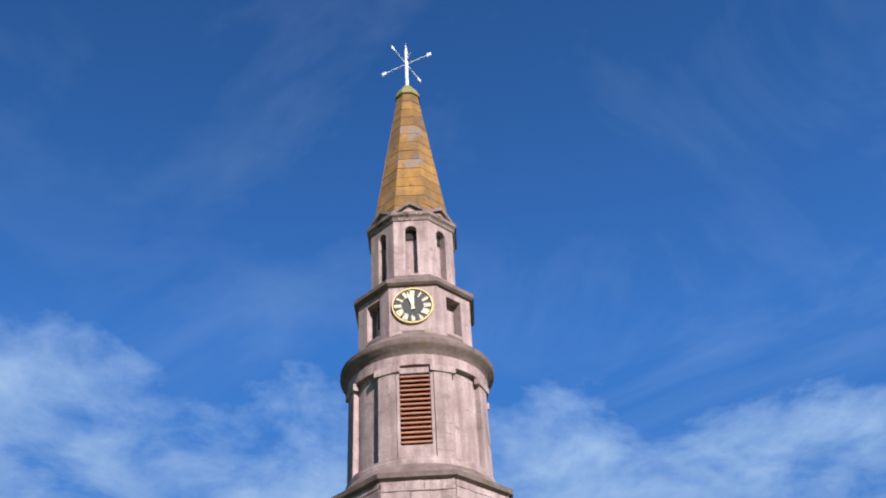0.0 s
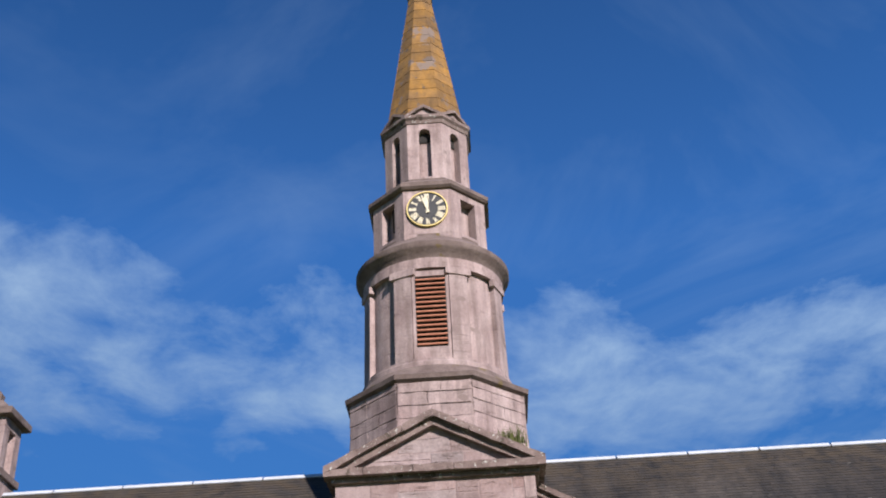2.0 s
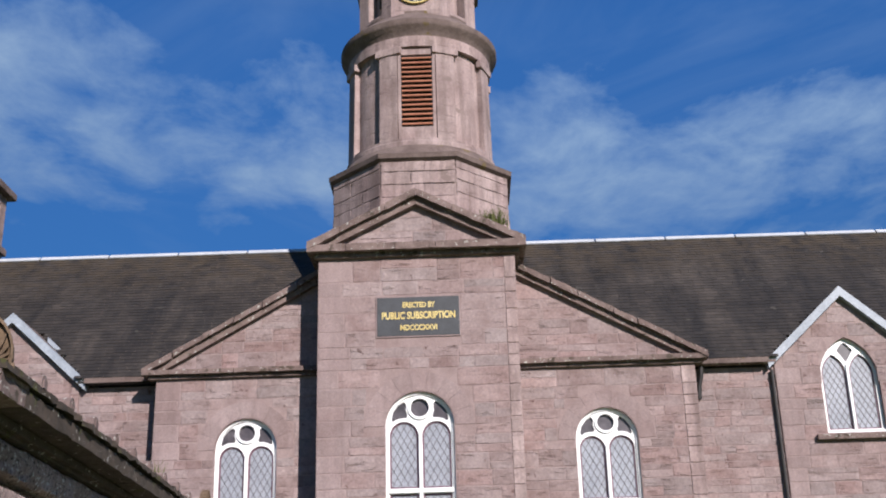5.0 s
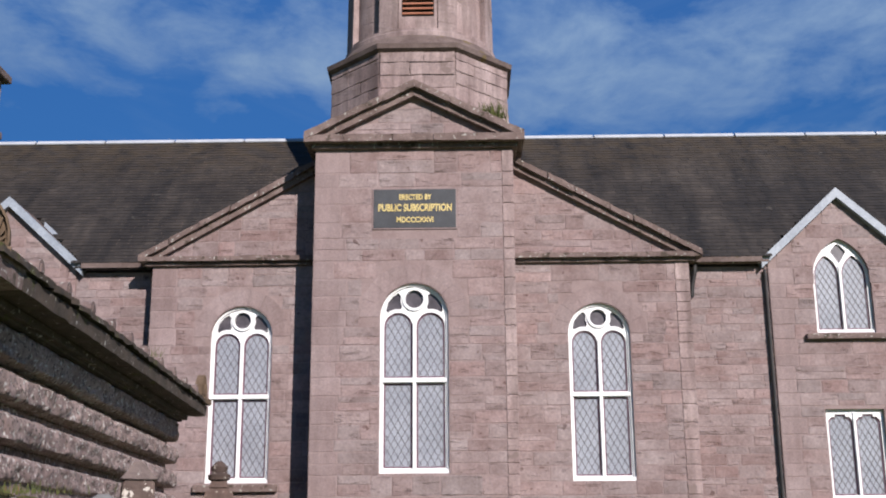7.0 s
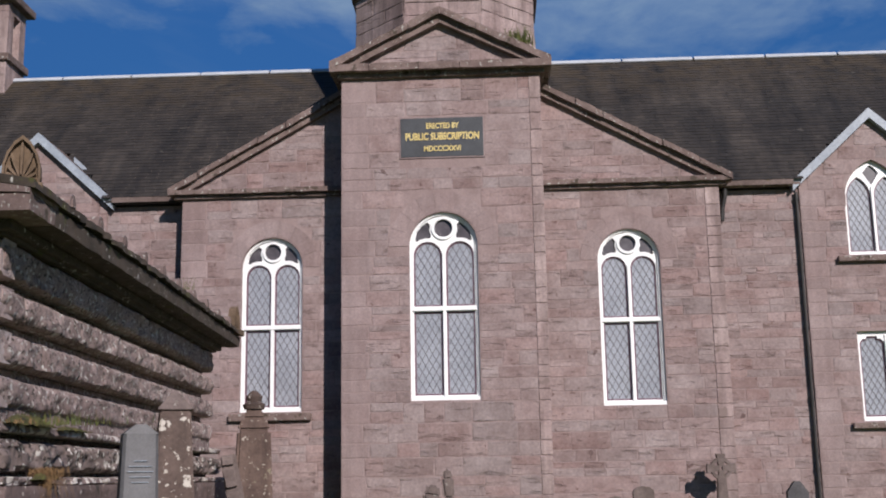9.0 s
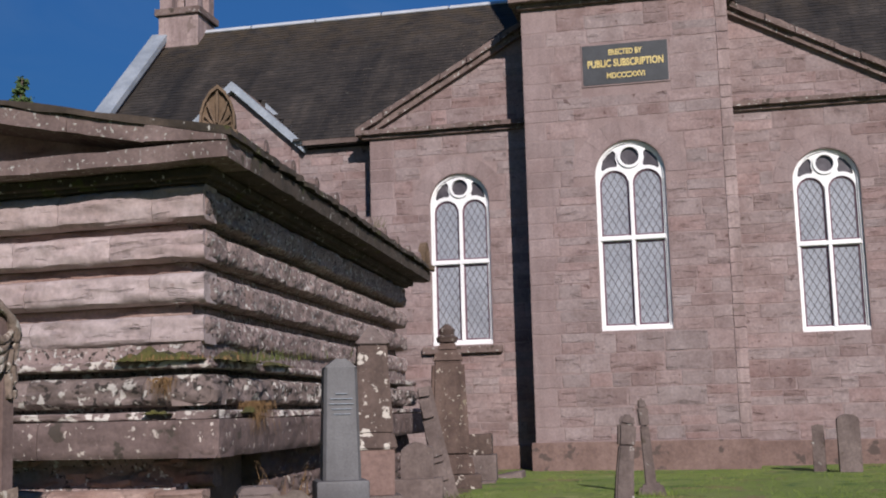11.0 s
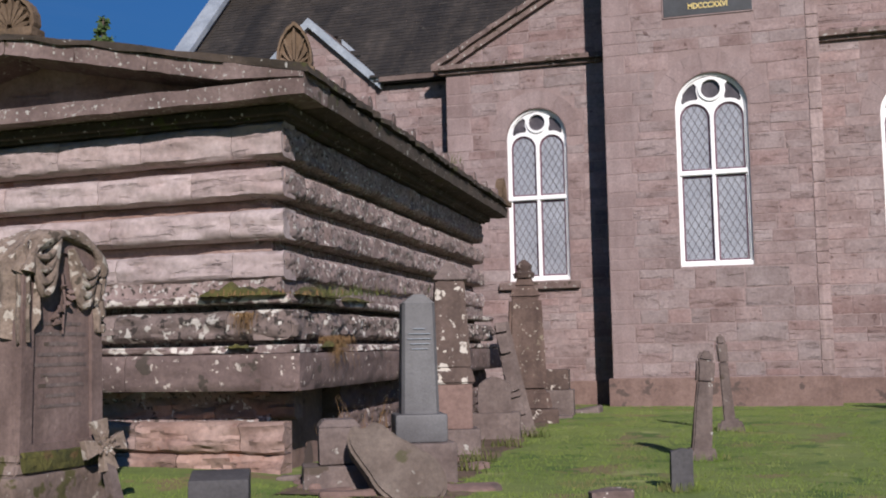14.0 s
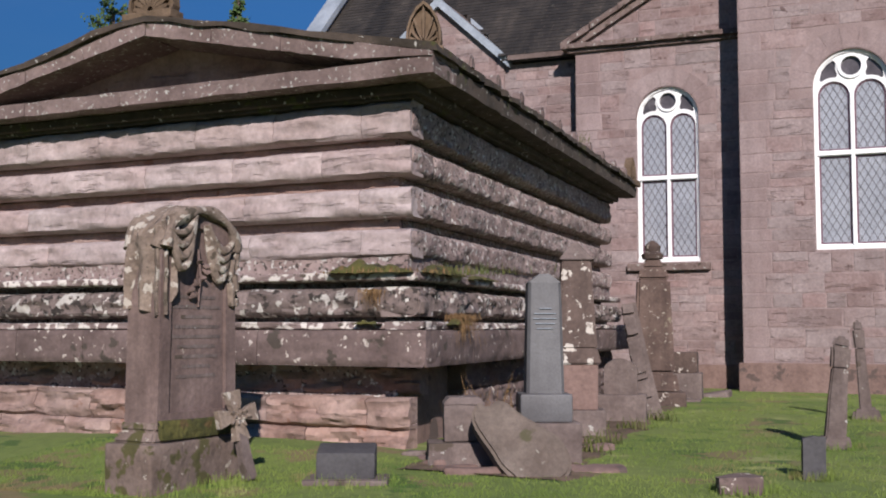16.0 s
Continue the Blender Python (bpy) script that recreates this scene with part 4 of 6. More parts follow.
ring(bm, SX, SY, [(0.32, 27.9), (0.40, 27.93), (0.40, 28.0), (0.30, 28.25), (0.14, 28.50), (0.05, 28.58), (0.03, 28.62)], 8)
part("spire_cap", bm, M_CAP, church, "greenish capstone")

# weather vane: four arms and a pointer on a pole
bm = bmesh.new()
ring(bm, SX, SY, [(0.055, 28.4), (0.055, 30.2), (0.04, 30.25), (0.005, 30.6)], 12)
vane = part("weather_vane", bm, M_VANE, church, "white metal weather vane with crossed arms")
AZ = 29.62
for k in range(4):
    a = -27 + k * 90
    m = pose(SX, SY, AZ, 0, 0, a)
    bm = bmesh.new()
    box(bm, 0, 0.86, -0.012, 0.012, -0.012, 0.012, 0, m)
    box(bm, 0.80, 0.96, -0.015, 0.015, -0.07, 0.07, 0.01, m)
    part("vane_arm", bm, M_VANE, vane)
bm = bmesh.new()
solid(bm, [(0, 0), (0.34, 0.10), (0.30, 0.16), (0, 0.36)], -0.008, 0.008, ([(0.06, 0.07), (0.22, 0.12), (0.06, 0.24)],), pose(SX, SY, 29.75, 0, 0, -60))
part("vane_tail", bm, M_VANE, vane)

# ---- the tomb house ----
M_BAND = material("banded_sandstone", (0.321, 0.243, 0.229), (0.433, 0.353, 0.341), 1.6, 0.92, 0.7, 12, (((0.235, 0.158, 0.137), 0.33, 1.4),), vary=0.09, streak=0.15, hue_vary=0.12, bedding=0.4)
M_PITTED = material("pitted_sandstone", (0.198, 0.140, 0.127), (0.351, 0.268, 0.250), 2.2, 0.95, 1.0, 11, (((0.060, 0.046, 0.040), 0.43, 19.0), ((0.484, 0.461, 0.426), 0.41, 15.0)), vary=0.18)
M_ROLL = material("eroded_plinth_roll", (0.110, 0.082, 0.072), (0.215, 0.165, 0.150), 2.4, 0.95, 1.0, 12, (((0.036, 0.028, 0.024), 0.45, 9.0), ((0.46, 0.43, 0.39), 0.43, 8.0)), vary=0.2)
M_PLINTH = material("lichened_plinth", (0.094, 0.064, 0.058), (0.168, 0.120, 0.110), 1.7, 0.95, 0.8, 14, (((0.456, 0.400, 0.352), 0.36, 13.0), ((0.42, 0.37, 0.33), 0.34, 4.5), ((0.059, 0.046, 0.037), 0.38, 3.0)), vary=0.12)
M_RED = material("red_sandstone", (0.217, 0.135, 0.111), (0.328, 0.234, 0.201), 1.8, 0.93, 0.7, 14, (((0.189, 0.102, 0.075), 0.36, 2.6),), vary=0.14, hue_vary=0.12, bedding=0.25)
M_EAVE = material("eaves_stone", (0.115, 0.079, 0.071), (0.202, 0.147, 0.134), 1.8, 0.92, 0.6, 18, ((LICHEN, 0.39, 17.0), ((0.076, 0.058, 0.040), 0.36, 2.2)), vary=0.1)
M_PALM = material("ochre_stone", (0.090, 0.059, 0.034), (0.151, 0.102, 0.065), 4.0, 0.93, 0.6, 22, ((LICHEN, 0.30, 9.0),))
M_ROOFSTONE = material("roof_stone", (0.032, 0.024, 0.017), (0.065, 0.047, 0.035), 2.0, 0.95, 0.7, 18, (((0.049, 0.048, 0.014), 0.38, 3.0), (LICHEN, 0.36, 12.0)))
M_PALE = material("pale_lichened_stone", (0.138, 0.099, 0.090), (0.241, 0.181, 0.168), 1.9, 0.95, 0.9, 14, (((0.516, 0.473, 0.430), 0.49, 7.0), ((0.073, 0.057, 0.046), 0.38, 5.0)), vary=0.12)
M_TIPPED = material("brown_slab", (0.104, 0.078, 0.063), (0.163, 0.130, 0.108), 2.6, 0.93, 0.7, 22, (((0.249, 0.230, 0.197), 0.32, 7.0), ((0.068, 0.060, 0.032), 0.38, 2.4)), streak=0.35)
M_MOSSY = material("mossy_stone", (0.111, 0.078, 0.063), (0.200, 0.148, 0.126), 2.4, 0.95, 0.8, 18, (((0.063, 0.056, 0.019), 0.49, 3.2), ((0.326, 0.289, 0.244), 0.35, 11.0)))
M_MOSS = material("moss", (0.040, 0.042, 0.010), (0.10, 0.090, 0.022), 5.0, 1.0, 1.0, 24, (((0.10, 0.065, 0.025), 0.40, 6.0), ((0.022, 0.018, 0.010), 0.38, 9.0)))

TOMB = Matrix(((0.998, -0.050, 0, -4.98), (-0.0587, 0.998, 0, 11.18), (0, 0, 1, 0), (0, 0, 0, 1)))
TW, TD = 6.70, 11.15                    # width and depth of the walls
tomb = thing("mausoleum", (-7.6, 16.5, 0.25), "banded sandstone mausoleum with pediment and lichened plinth", "mausoleum")


def tomb_stone(name, along, s0, s1, out, z0, z1, mat, parent, bulge=0.05, rough=0.02, thick=0.35, wrap=0.0):
    """One length of a wall course, its face swelling outwards. along: 'front' or 'side'; wrap: how far it runs past the corner."""
    bm = bmesh.new()
    nu, nv = max(3, int((s1 - s0) / (0.09 if along == "front" else 0.05))), 10
    rows = []
    h = z1 - z0
    for j in range(nv + 1):
        t = j / nv
        swell = out + bulge * (1 - abs(2 * t - 1) ** 7.0) - bulge * 0.7
        row = []
        for i in range(nu + 1):
            s = s0 + (s1 - s0) * i / nu
            end = min(i, nu - i) / nu * (s1 - s0)
            e = swell - 0.012 * max(0, 1 - end / 0.03)
            p = Vector((s, -e, z0 + h * t)) if along == "front" else Vector((e, s, z0 + h * t))
            q = TOMB @ p
            g = noise.fractal(Vector((q.x * 3.1, q.y * 3.1, q.z * 8.0)), 1.0, 2.0, 4) * rough
            g -= max(0.0, noise.noise(q * 13.0) - 0.15) * rough * (1.3 if rough > 0.03 else 0.2)
            g += min(0, noise.noise(q * 1.7 + Vector((0, 0, 9)))) * rough * 1.6
            if along == "front":
                p.y -= g
            else:
                p.x += g
            p.z += 0.35 * rough * noise.noise(q * 4.0) * (1 if 0 < j < nv else 0.6)
            row.append(bm.verts.new(p))
        rows.append(row)
    back = []
    for row in (rows[0], rows[-1]):
        back.append([bm.verts.new((v.co.x, -out + thick, v.co.z) if along == "front" else (out - thick, v.co.y, v.co.z)) for v in row])
    for r0, r1 in zip(rows, rows[1:]):
        for i in range(nu):
            bm.faces.new((r0[i], r0[i + 1], r1[i + 1], r1[i]))
    for i in range(nu):
        bm.faces.new((back[0][i], back[0][i + 1], rows[0][i + 1], rows[0][i]))
        bm.faces.new((rows[-1][i], rows[-1][i + 1], back[1][i + 1], back[1][i]))
    for i in (0, nu):
        bm.faces.new([back[0][i]] + [r[i] for r in rows] + [back[1][i]])
    return part(name, bm, mat, parent, "", True, TOMB)


bm = bmesh.new()
box(bm, -TW + 0.28, -0.28, 0.28, TD - 0.28, 0.1, 4.2)
tomb_core = part("wall_core", bm, M_PITTED, tomb, "recessed joints between the bands", turn=TOMB)
COURSES = ((3.71, 4.095), (3.28, 3.60), (2.82, 3.145), (2.38, 2.69))
rng = random.Random(11)
for z0, z1 in COURSES:
    for along, length in (("front", TW), ("side", TD)):
        s = 0.0 if along == "side" else -TW
        end = TD if along == "side" else 0.0
        while s < end - 0.02:
            e = min(end, s + rng.uniform(0.75, 1.55))
            if end - e < 0.4:
                e = end
            a, b = s + 0.004, e - 0.004
            if along == "front" and e == end:
                b = 0.0
            if along == "side" and s == 0.0:
                a = 0.06
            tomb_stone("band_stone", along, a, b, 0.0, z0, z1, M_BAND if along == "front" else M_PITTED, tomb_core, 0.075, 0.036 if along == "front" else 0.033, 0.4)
            s = e
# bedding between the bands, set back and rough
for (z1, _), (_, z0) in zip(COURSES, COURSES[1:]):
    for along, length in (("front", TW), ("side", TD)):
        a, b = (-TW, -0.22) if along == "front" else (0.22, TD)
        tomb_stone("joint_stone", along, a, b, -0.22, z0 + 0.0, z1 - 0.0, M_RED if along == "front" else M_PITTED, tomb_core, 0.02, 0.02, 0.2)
# plinth: thin band, pitted roll, slab
for z0, z1, out, bulge, rough, mat, lens in (
        (2.12, 2.215, 0.14, 0.05, 0.03, M_PALE, (0.9, 1.9)), (1.73, 2.045, 0.16, 0.10, 0.06, M_ROLL, (0.8, 1.5)),
        (1.59, 1.675, 0.25, 0.05, 0.04, M_PALE, (1.0, 2.0)), (1.20, 1.585, 0.30, 0.03, 0.015, M_PLINTH, (0.9, 1.7))):
    for along in ("front", "side"):
        s, end = (-TW - out, out) if along == "front" else (-out, TD + out)
        while s < end - 0.02:
            e = min(end, s + rng.uniform(*lens))
            if end - e < 0.45:
                e = end
            tomb_stone("plinth_stone", along, s + 0.004, e - (0.004 if e < end else 0), out, z0, z1, mat, tomb_core, bulge, rough, 0.45)
            s = e
for inset, z0, z1 in ((0.22, 2.03, 2.13), (0.10, 1.68, 1.76), (0.04, 2.18, 2.4)):
    bm = bmesh.new()
    box(bm, -TW + inset, -inset, inset, TD, z0, z1)
    part("plinth_bed", bm, M_PITTED, tomb_core, turn=TOMB)
# rough red footing under the slab
for row, (z0, z1) in enumerate(((0.86, 1.20), (0.52, 0.86), (0.10, 0.52))):
    s = -TW - 0.1
    while s < -0.05:
        e = min(0.0, s + rng.uniform(0.5, 1.3))
        if e > -0.3:
            e = 0.0
        tomb_stone("footing_stone", "front", s + 0.006, e - 0.006, 0.06 - (0.34 if row == 0 else 0), z0 + 0.004, z1 - 0.004, M_RED, tomb_core, 0.06, 0.085, 0.3)
        s = e
    s = 1.9
    while s < TD:
        e = min(TD, s + rng.uniform(0.6, 1.4))
        tomb_stone("footing_stone", "side", s, e - 0.01, 0.02, z0 + 0.004, z1 - 0.004, M_PLINTH, tomb_core, 0.03, 0.05, 0.3)
        s = e
bm = bmesh.new()
box(bm, -TW, -0.35, 0.42, 0.7, 0.0, 1.25), box(bm, -0.8, -0.25, 0.5, TD, 0.0, 1.25)
part("footing_core", bm, M_PLINTHRED, tomb_core, turn=TOMB)

# frieze, cornice, pediment and stone roof
OV = 0.45
# the frieze's near-black stone carries the cornice's shade along with staining
bm = bmesh.new()
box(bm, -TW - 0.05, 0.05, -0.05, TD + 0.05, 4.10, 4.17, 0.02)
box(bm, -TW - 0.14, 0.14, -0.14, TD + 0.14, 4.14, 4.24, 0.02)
part("frieze", bm, M_ROOFSTONE, tomb, "dark stained stone frieze, eaves shade put in its colour", turn=TOMB)
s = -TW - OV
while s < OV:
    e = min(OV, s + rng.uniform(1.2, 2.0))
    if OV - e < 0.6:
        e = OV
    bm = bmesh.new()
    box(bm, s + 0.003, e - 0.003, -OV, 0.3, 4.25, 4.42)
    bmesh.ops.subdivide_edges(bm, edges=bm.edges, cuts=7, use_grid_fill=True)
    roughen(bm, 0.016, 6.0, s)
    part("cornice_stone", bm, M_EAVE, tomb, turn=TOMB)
    s = e
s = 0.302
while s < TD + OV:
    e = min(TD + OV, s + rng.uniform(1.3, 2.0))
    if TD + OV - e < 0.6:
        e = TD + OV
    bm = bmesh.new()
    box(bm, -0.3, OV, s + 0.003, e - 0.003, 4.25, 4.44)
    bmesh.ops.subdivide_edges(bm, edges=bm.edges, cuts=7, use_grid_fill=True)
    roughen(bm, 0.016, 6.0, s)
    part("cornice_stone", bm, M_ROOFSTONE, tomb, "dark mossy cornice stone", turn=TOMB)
    s = e
MID, PEAK, LIP = -TW / 2, 5.25, 4.47
bm = bmesh.new()
solid(bm, [(-TW, 4.42), (0, 4.42), (MID, PEAK - 0.16)], 0.30, 0.55)
part("tympanum", bm, M_RED, tomb, "shaded pediment field", turn=TOMB)
for sgn in (-1, 1):
    xe = MID + sgn * (TW / 2 + OV)
    for k in range(4):
        f0, f1 = k / 4, (k + 1) / 4 - 0.002
        x0, x1 = xe + (MID - xe) * f0, xe + (MID - xe) * f1
        z0, z1 = LIP + (PEAK - LIP) * f0, LIP + (PEAK - LIP) * f1
        bm = bmesh.new()
        solid(bm, [(x0, z0), (x1, z1), (x1, z1 - 0.185), (x0, z0 - (0.185 if k else 0.045))], -OV + (0.0 if k else -0.03), 0.35)
        bmesh.ops.subdivide_edges(bm, edges=bm.edges, cuts=6, use_grid_fill=True)
        roughen(bm, 0.014, 6.0, k + sgn)
        part("raking_stone", bm, M_EAVE, tomb, turn=TOMB)
    for k in range(7):
        y0, y1 = (-OV - 0.04 + k * (TD + 2 * OV + 0.08) / 7), (-OV - 0.04 + (k + 1) * (TD + 2 * OV + 0.08) / 7 - 0.006)
        bm = bmesh.new()
        solid(bm, [(xe + sgn * 0.05, LIP + 0.0), (MID, PEAK + 0.005), (MID, PEAK + 0.075), (xe + sgn * 0.05, LIP + 0.075)], y0, y1)
        bmesh.ops.subdivide_edges(bm, edges=bm.edges, cuts=9, use_grid_fill=True)
        roughen(bm, 0.045, 6.0, k)
        part("roof_slab", bm, M_ROOFSTONE, tomb, turn=TOMB)


def palmette(bm, w, h, d, half=False):
    """A carved fan of leaves on a scroll base, standing on z = 0, facing -y."""
    pts = [(-w * 0.46, 0), (w * 0.46, 0), (w * 0.52, h * 0.22), (w * 0.50, h * 0.45), (w * 0.40, h * 0.68), (w * 0.22, h * 0.88), (0, h), (-w * 0.22, h * 0.88), (-w * 0.40, h * 0.68), (-w * 0.50, h * 0.45), (-w * 0.52, h * 0.22)]
    solid(bm, pts, 0.03, d)
    solid(bm, pts, -0.03, 0.035, (shrink(pts, 0, h * 0.42, 0.87),))
    for k in range(9):
        a = -80 + k * 20
        reach = 1 / math.sqrt((math.sin(radians(a)) / (w * 0.40)) ** 2 + (math.cos(radians(a)) / (h * 0.74)) ** 2)
        lobe = [(0.008, 0.16 * reach), (w * 0.045, reach * 0.72), (w * 0.03, reach * 0.95), (0, reach), (-w * 0.03, reach * 0.95), (-w * 0.045, reach * 0.72), (-0.008, 0.16 * reach)]
        solid(bm, lobe, -0.035, 0.035, (), pose(0, 0, h * 0.14, 0, a, 0))
    for s in (-1, 1):
        solid(bm, loop_of(s * w * 0.22, h * 0.10, h * 0.085, 12), -0.02, 0.035)


for name, p, turn, w, h in (("apex", (MID, -OV + 0.12, PEAK + 0.06), 0, 0.66, 0.50), ("corner", (OV - 0.20, -OV + 0.22, LIP + 0.05), 14, 0.38, 0.56), ("far", (OV - 0.04, TD + OV - 0.25, LIP + 0.05), 82, 0.36, 0.52)):
    bm = bmesh.new()
    box(bm, -w / 2 - 0.04, w / 2 + 0.04, -0.12, 0.16, -0.06, 0.05, 0.015)
    palmette(bm, w, h, 0.12)
    part("acroterion", bm, M_PALM, tomb, "carved palmette ornament", turn=TOMB @ pose(*p, 0, 0, turn))
for k in range(10):
    bm = bmesh.new()
    h = rng.uniform(0.11, 0.15)
    solid(bm, arch(0, 0, h * 0.45, 0.20, 6), -0.05, 0.07)
    solid(bm, arch(0, 0.02, h * 0.45, 0.12, 6), -0.065, -0.04)
    part("antefix", bm, M_EAVE, tomb, turn=TOMB @ pose(OV - 0.02, 0.75 + k * 1.06, LIP + 0.06, 0, 0, 90))

# ---- gravestones ----
M_GREY = material("grey_granite", (0.081, 0.078, 0.081), (0.122, 0.120, 0.124), 2.0, 0.6, 0.15, 60, streak=0.2)
M_DARKGREY = material("dark_grey_stone", (0.040, 0.037, 0.040), (0.072, 0.068, 0.071), 3.0, 0.8, 0.3, 30)
M_OLD = material("old_gravestone", (0.102, 0.075, 0.067), (0.176, 0.137, 0.124), 2.2, 0.93, 0.7, 20, ((LICHEN, 0.33, 8.0), ((0.071, 0.053, 0.040), 0.37, 3.0)), streak=0.3)
M_BROWN = material("brown_gravestone", (0.066, 0.044, 0.036), (0.117, 0.079, 0.064), 2.4, 0.93, 0.6, 22, (((0.389, 0.343, 0.298), 0.395, 6.5),), streak=0.35)
M_SPOTTED = material("white_lichened_stone", (0.062, 0.042, 0.035), (0.125, 0.088, 0.074), 2.2, 0.94, 0.7, 20, (((0.46, 0.42, 0.37), 0.42, 5.0), ((0.42, 0.38, 0.33), 0.36, 15.0)), streak=0.3)
M_SPECK = material("speckled_brown_stone", (0.070, 0.044, 0.036), (0.125, 0.084, 0.068), 2.0, 0.93, 0.6, 20, (((0.34, 0.30, 0.25), 0.36, 14.0), ((0.20, 0.17, 0.12), 0.36, 4.0)), streak=0.5)
M_SHAFT = material("stained_headstone", (0.126, 0.084, 0.074), (0.211, 0.148, 0.131), 1.6, 0.9, 0.5, 24, (((0.321, 0.261, 0.212), 0.30, 7.0),), streak=0.5)
M_DRAPE = material("mossy_drapery", (0.129, 0.094, 0.072), (0.222, 0.170, 0.134), 5.0, 0.93, 0.8, 20, (((0.359, 0.320, 0.273), 0.44, 9.0), ((0.066, 0.051, 0.036), 0.38, 6.0)))


def stone_part(name, bm, mat, parent, label="", rough=0.008, cuts=0, smooth=True):
    if cuts:
        bmesh.ops.subdivide_edges(bm, edges=bm.edges, cuts=cuts, use_grid_fill=True)
    if rough:
        for v in bm.verts:
            v.co += noise.noise_vector(v.co * 5.0 + Vector((len(bm.verts), 0, 0))) * rough
    root = ORIGIN[parent.name]
    bmesh.ops.translate(bm, vec=root, verts=bm.verts)
    return part(name, bm, mat, parent, label, smooth)


def taper(bm, w0, d0, w1, d1, z0, z1, bevel=0.02, cap=0.0):
    vs = box(bm, -0.5, 0.5, -0.5, 0.5, z0, z1)
    mid = (z0 + z1) / 2
    for v in vs:
        top = v.co.z > mid
        v.co.x *= w1 if top else w0
        v.co.y *= d1 if top else d0
    if bevel:
        bmesh.ops.bevel(bm, geom=[e for e in bm.edges if all(v in vs for v in e.verts)], offset=bevel, segments=2, affect="EDGES")


def place(ob, x, y, rz=0.0, rx=0.0, ry=0.0, z=None):
    ob.rotation_euler = [radians(v) for v in (rx, ry, rz)]
    ob.location = (x, y, ground_z(x, y) - 0.03 if z is None else z)
    return ob


# draped headstone
hs = thing("headstone", (0, 0, 0), "tall brown headstone draped with carved cloth on a mossy base", "headstone")
bm = bmesh.new()
box(bm, -0.63, 0.63, -0.26, 0.26, -0.1, 0.42, 0.025)
stone_part("pedestal", bm, M_MOSSY, hs, "lichened stone pedestal", 0.008, 4)
bm = bmesh.new()
taper(bm, 1.18, 0.46, 1.06, 0.40, 0.42, 0.52, 0.02)
taper(bm, 1.06, 0.40, 1.02, 0.38, 0.52, 0.60, 0.015)
stone_part("moulded_step", bm, M_MOSSY, hs, "mossy moulded step")
bm = bmesh.new()
box(bm, -0.50, 0.50, -0.245, -0.20, 0.44, 0.60, 0.01)
stone_part("moss_patch", bm, M_MOSS, hs, "green moss", 0.015, 3)
bm = bmesh.new()
pts = [(-0.50, 0.58), (0.50, 0.58), (0.47, 2.02)] + [(0.47 * math.cos(q), 2.02 + 0.36 * math.sin(q)) for q in [math.pi * i / 14 for i in range(1, 14)]] + [(-0.47, 2.02)]
solid(bm, pts, -0.16, 0.17)
shaft = stone_part("shaft", bm, M_SHAFT, hs, "streaked brown inscribed shaft", 0.003, 0, False)
bm = bmesh.new()
inner = [(-0.36, 0.66), (0.36, 0.66), (0.34, 1.95)] + [(0.34 * math.cos(q), 1.95 + 0.28 * math.sin(q)) for q in [math.pi * i / 14 for i in range(1, 14)]] + [(-0.34, 1.95)]
solid(bm, pts, -0.19, -0.155, (inner,))
stone_part("border", bm, M_SHAFT, shaft, "", 0.003, 0, False)
for k in range(9):
    wd = (0.24, 0.30, 0.20, 0.28, 0.31, 0.24, 0.27, 0.18, 0.25)[k]
    bm = bmesh.new()
    box(bm, -wd, wd, -0.164, -0.158, 1.62 - k * 0.085, 1.65 - k * 0.085)
    stone_part("inscription_bar", bm, M_OLD, shaft, "worn illegible inscription line", 0, 0, False)


def tube(bm, pts, radii, sides=9):
    rings = []
    for i, p in enumerate(pts):
        d = (Vector(pts[min(i + 1, len(pts) - 1)]) - Vector(pts[max(i - 1, 0)])).normalized()
        q = d.to_track_quat("Z", "Y").to_matrix()
        rings.append([bm.verts.new(Vector(p) + q @ Vector((radii[i] * math.cos(2 * math.pi * k / sides), radii[i] * math.sin(2 * math.pi * k / sides), 0))) for k in range(sides)])
    for a, b in zip(rings, rings[1:]):
        for k in range(sides):
            bm.faces.new((a[k], a[(k + 1) % sides], b[(k + 1) % sides], b[k]))
    bm.faces.new(rings[0][::-1]), bm.faces.new(rings[-1])


# carved cloth: folds over the top, swags across the face, tails at both edges
for k in range(6):
    y = -0.22 + k * 0.085
    bm = bmesh.new()
    tube(bm, [(0.47 * math.cos(q), y + 0.02 * math.sin(6 * q + k), 2.0 + 0.385 * math.sin(q)) for q in [math.pi * (0.04 + 0.92 * i / 22) for i in range(23)]], [0.05 + 0.015 * math.sin(i * 0.9 + k) for i in range(23)])
    stone_part("cloth_fold", bm, M_DRAPE, hs, "", 0.012)
for k in range(4):
    drop = 0.16 + 0.085 * k
    bm = bmesh.new()
    tube(bm, [(0.04 + 0.38 * i / 12, -0.235 + 0.012 * k, 2.26 - drop * math.sin(math.pi * i / 12) - 0.10 * i / 12) for i in range(13)], [0.018 + 0.022 * math.sin(math.pi * i / 12) for i in range(13)])
    stone_part("cloth_fold", bm, M_DRAPE, hs, "", 0.012)
for k in range(2):
    x = 0.40 + 0.055 * k
    bm = bmesh.new()
    tube(bm, [(x + 0.012 * math.sin(i + k), -0.20, 2.12 - i * 0.07) for i in range(9)], [0.042 - 0.001 * i for i in range(9)])
    stone_part("cloth_fold", bm, M_DRAPE, hs, "", 0.012)

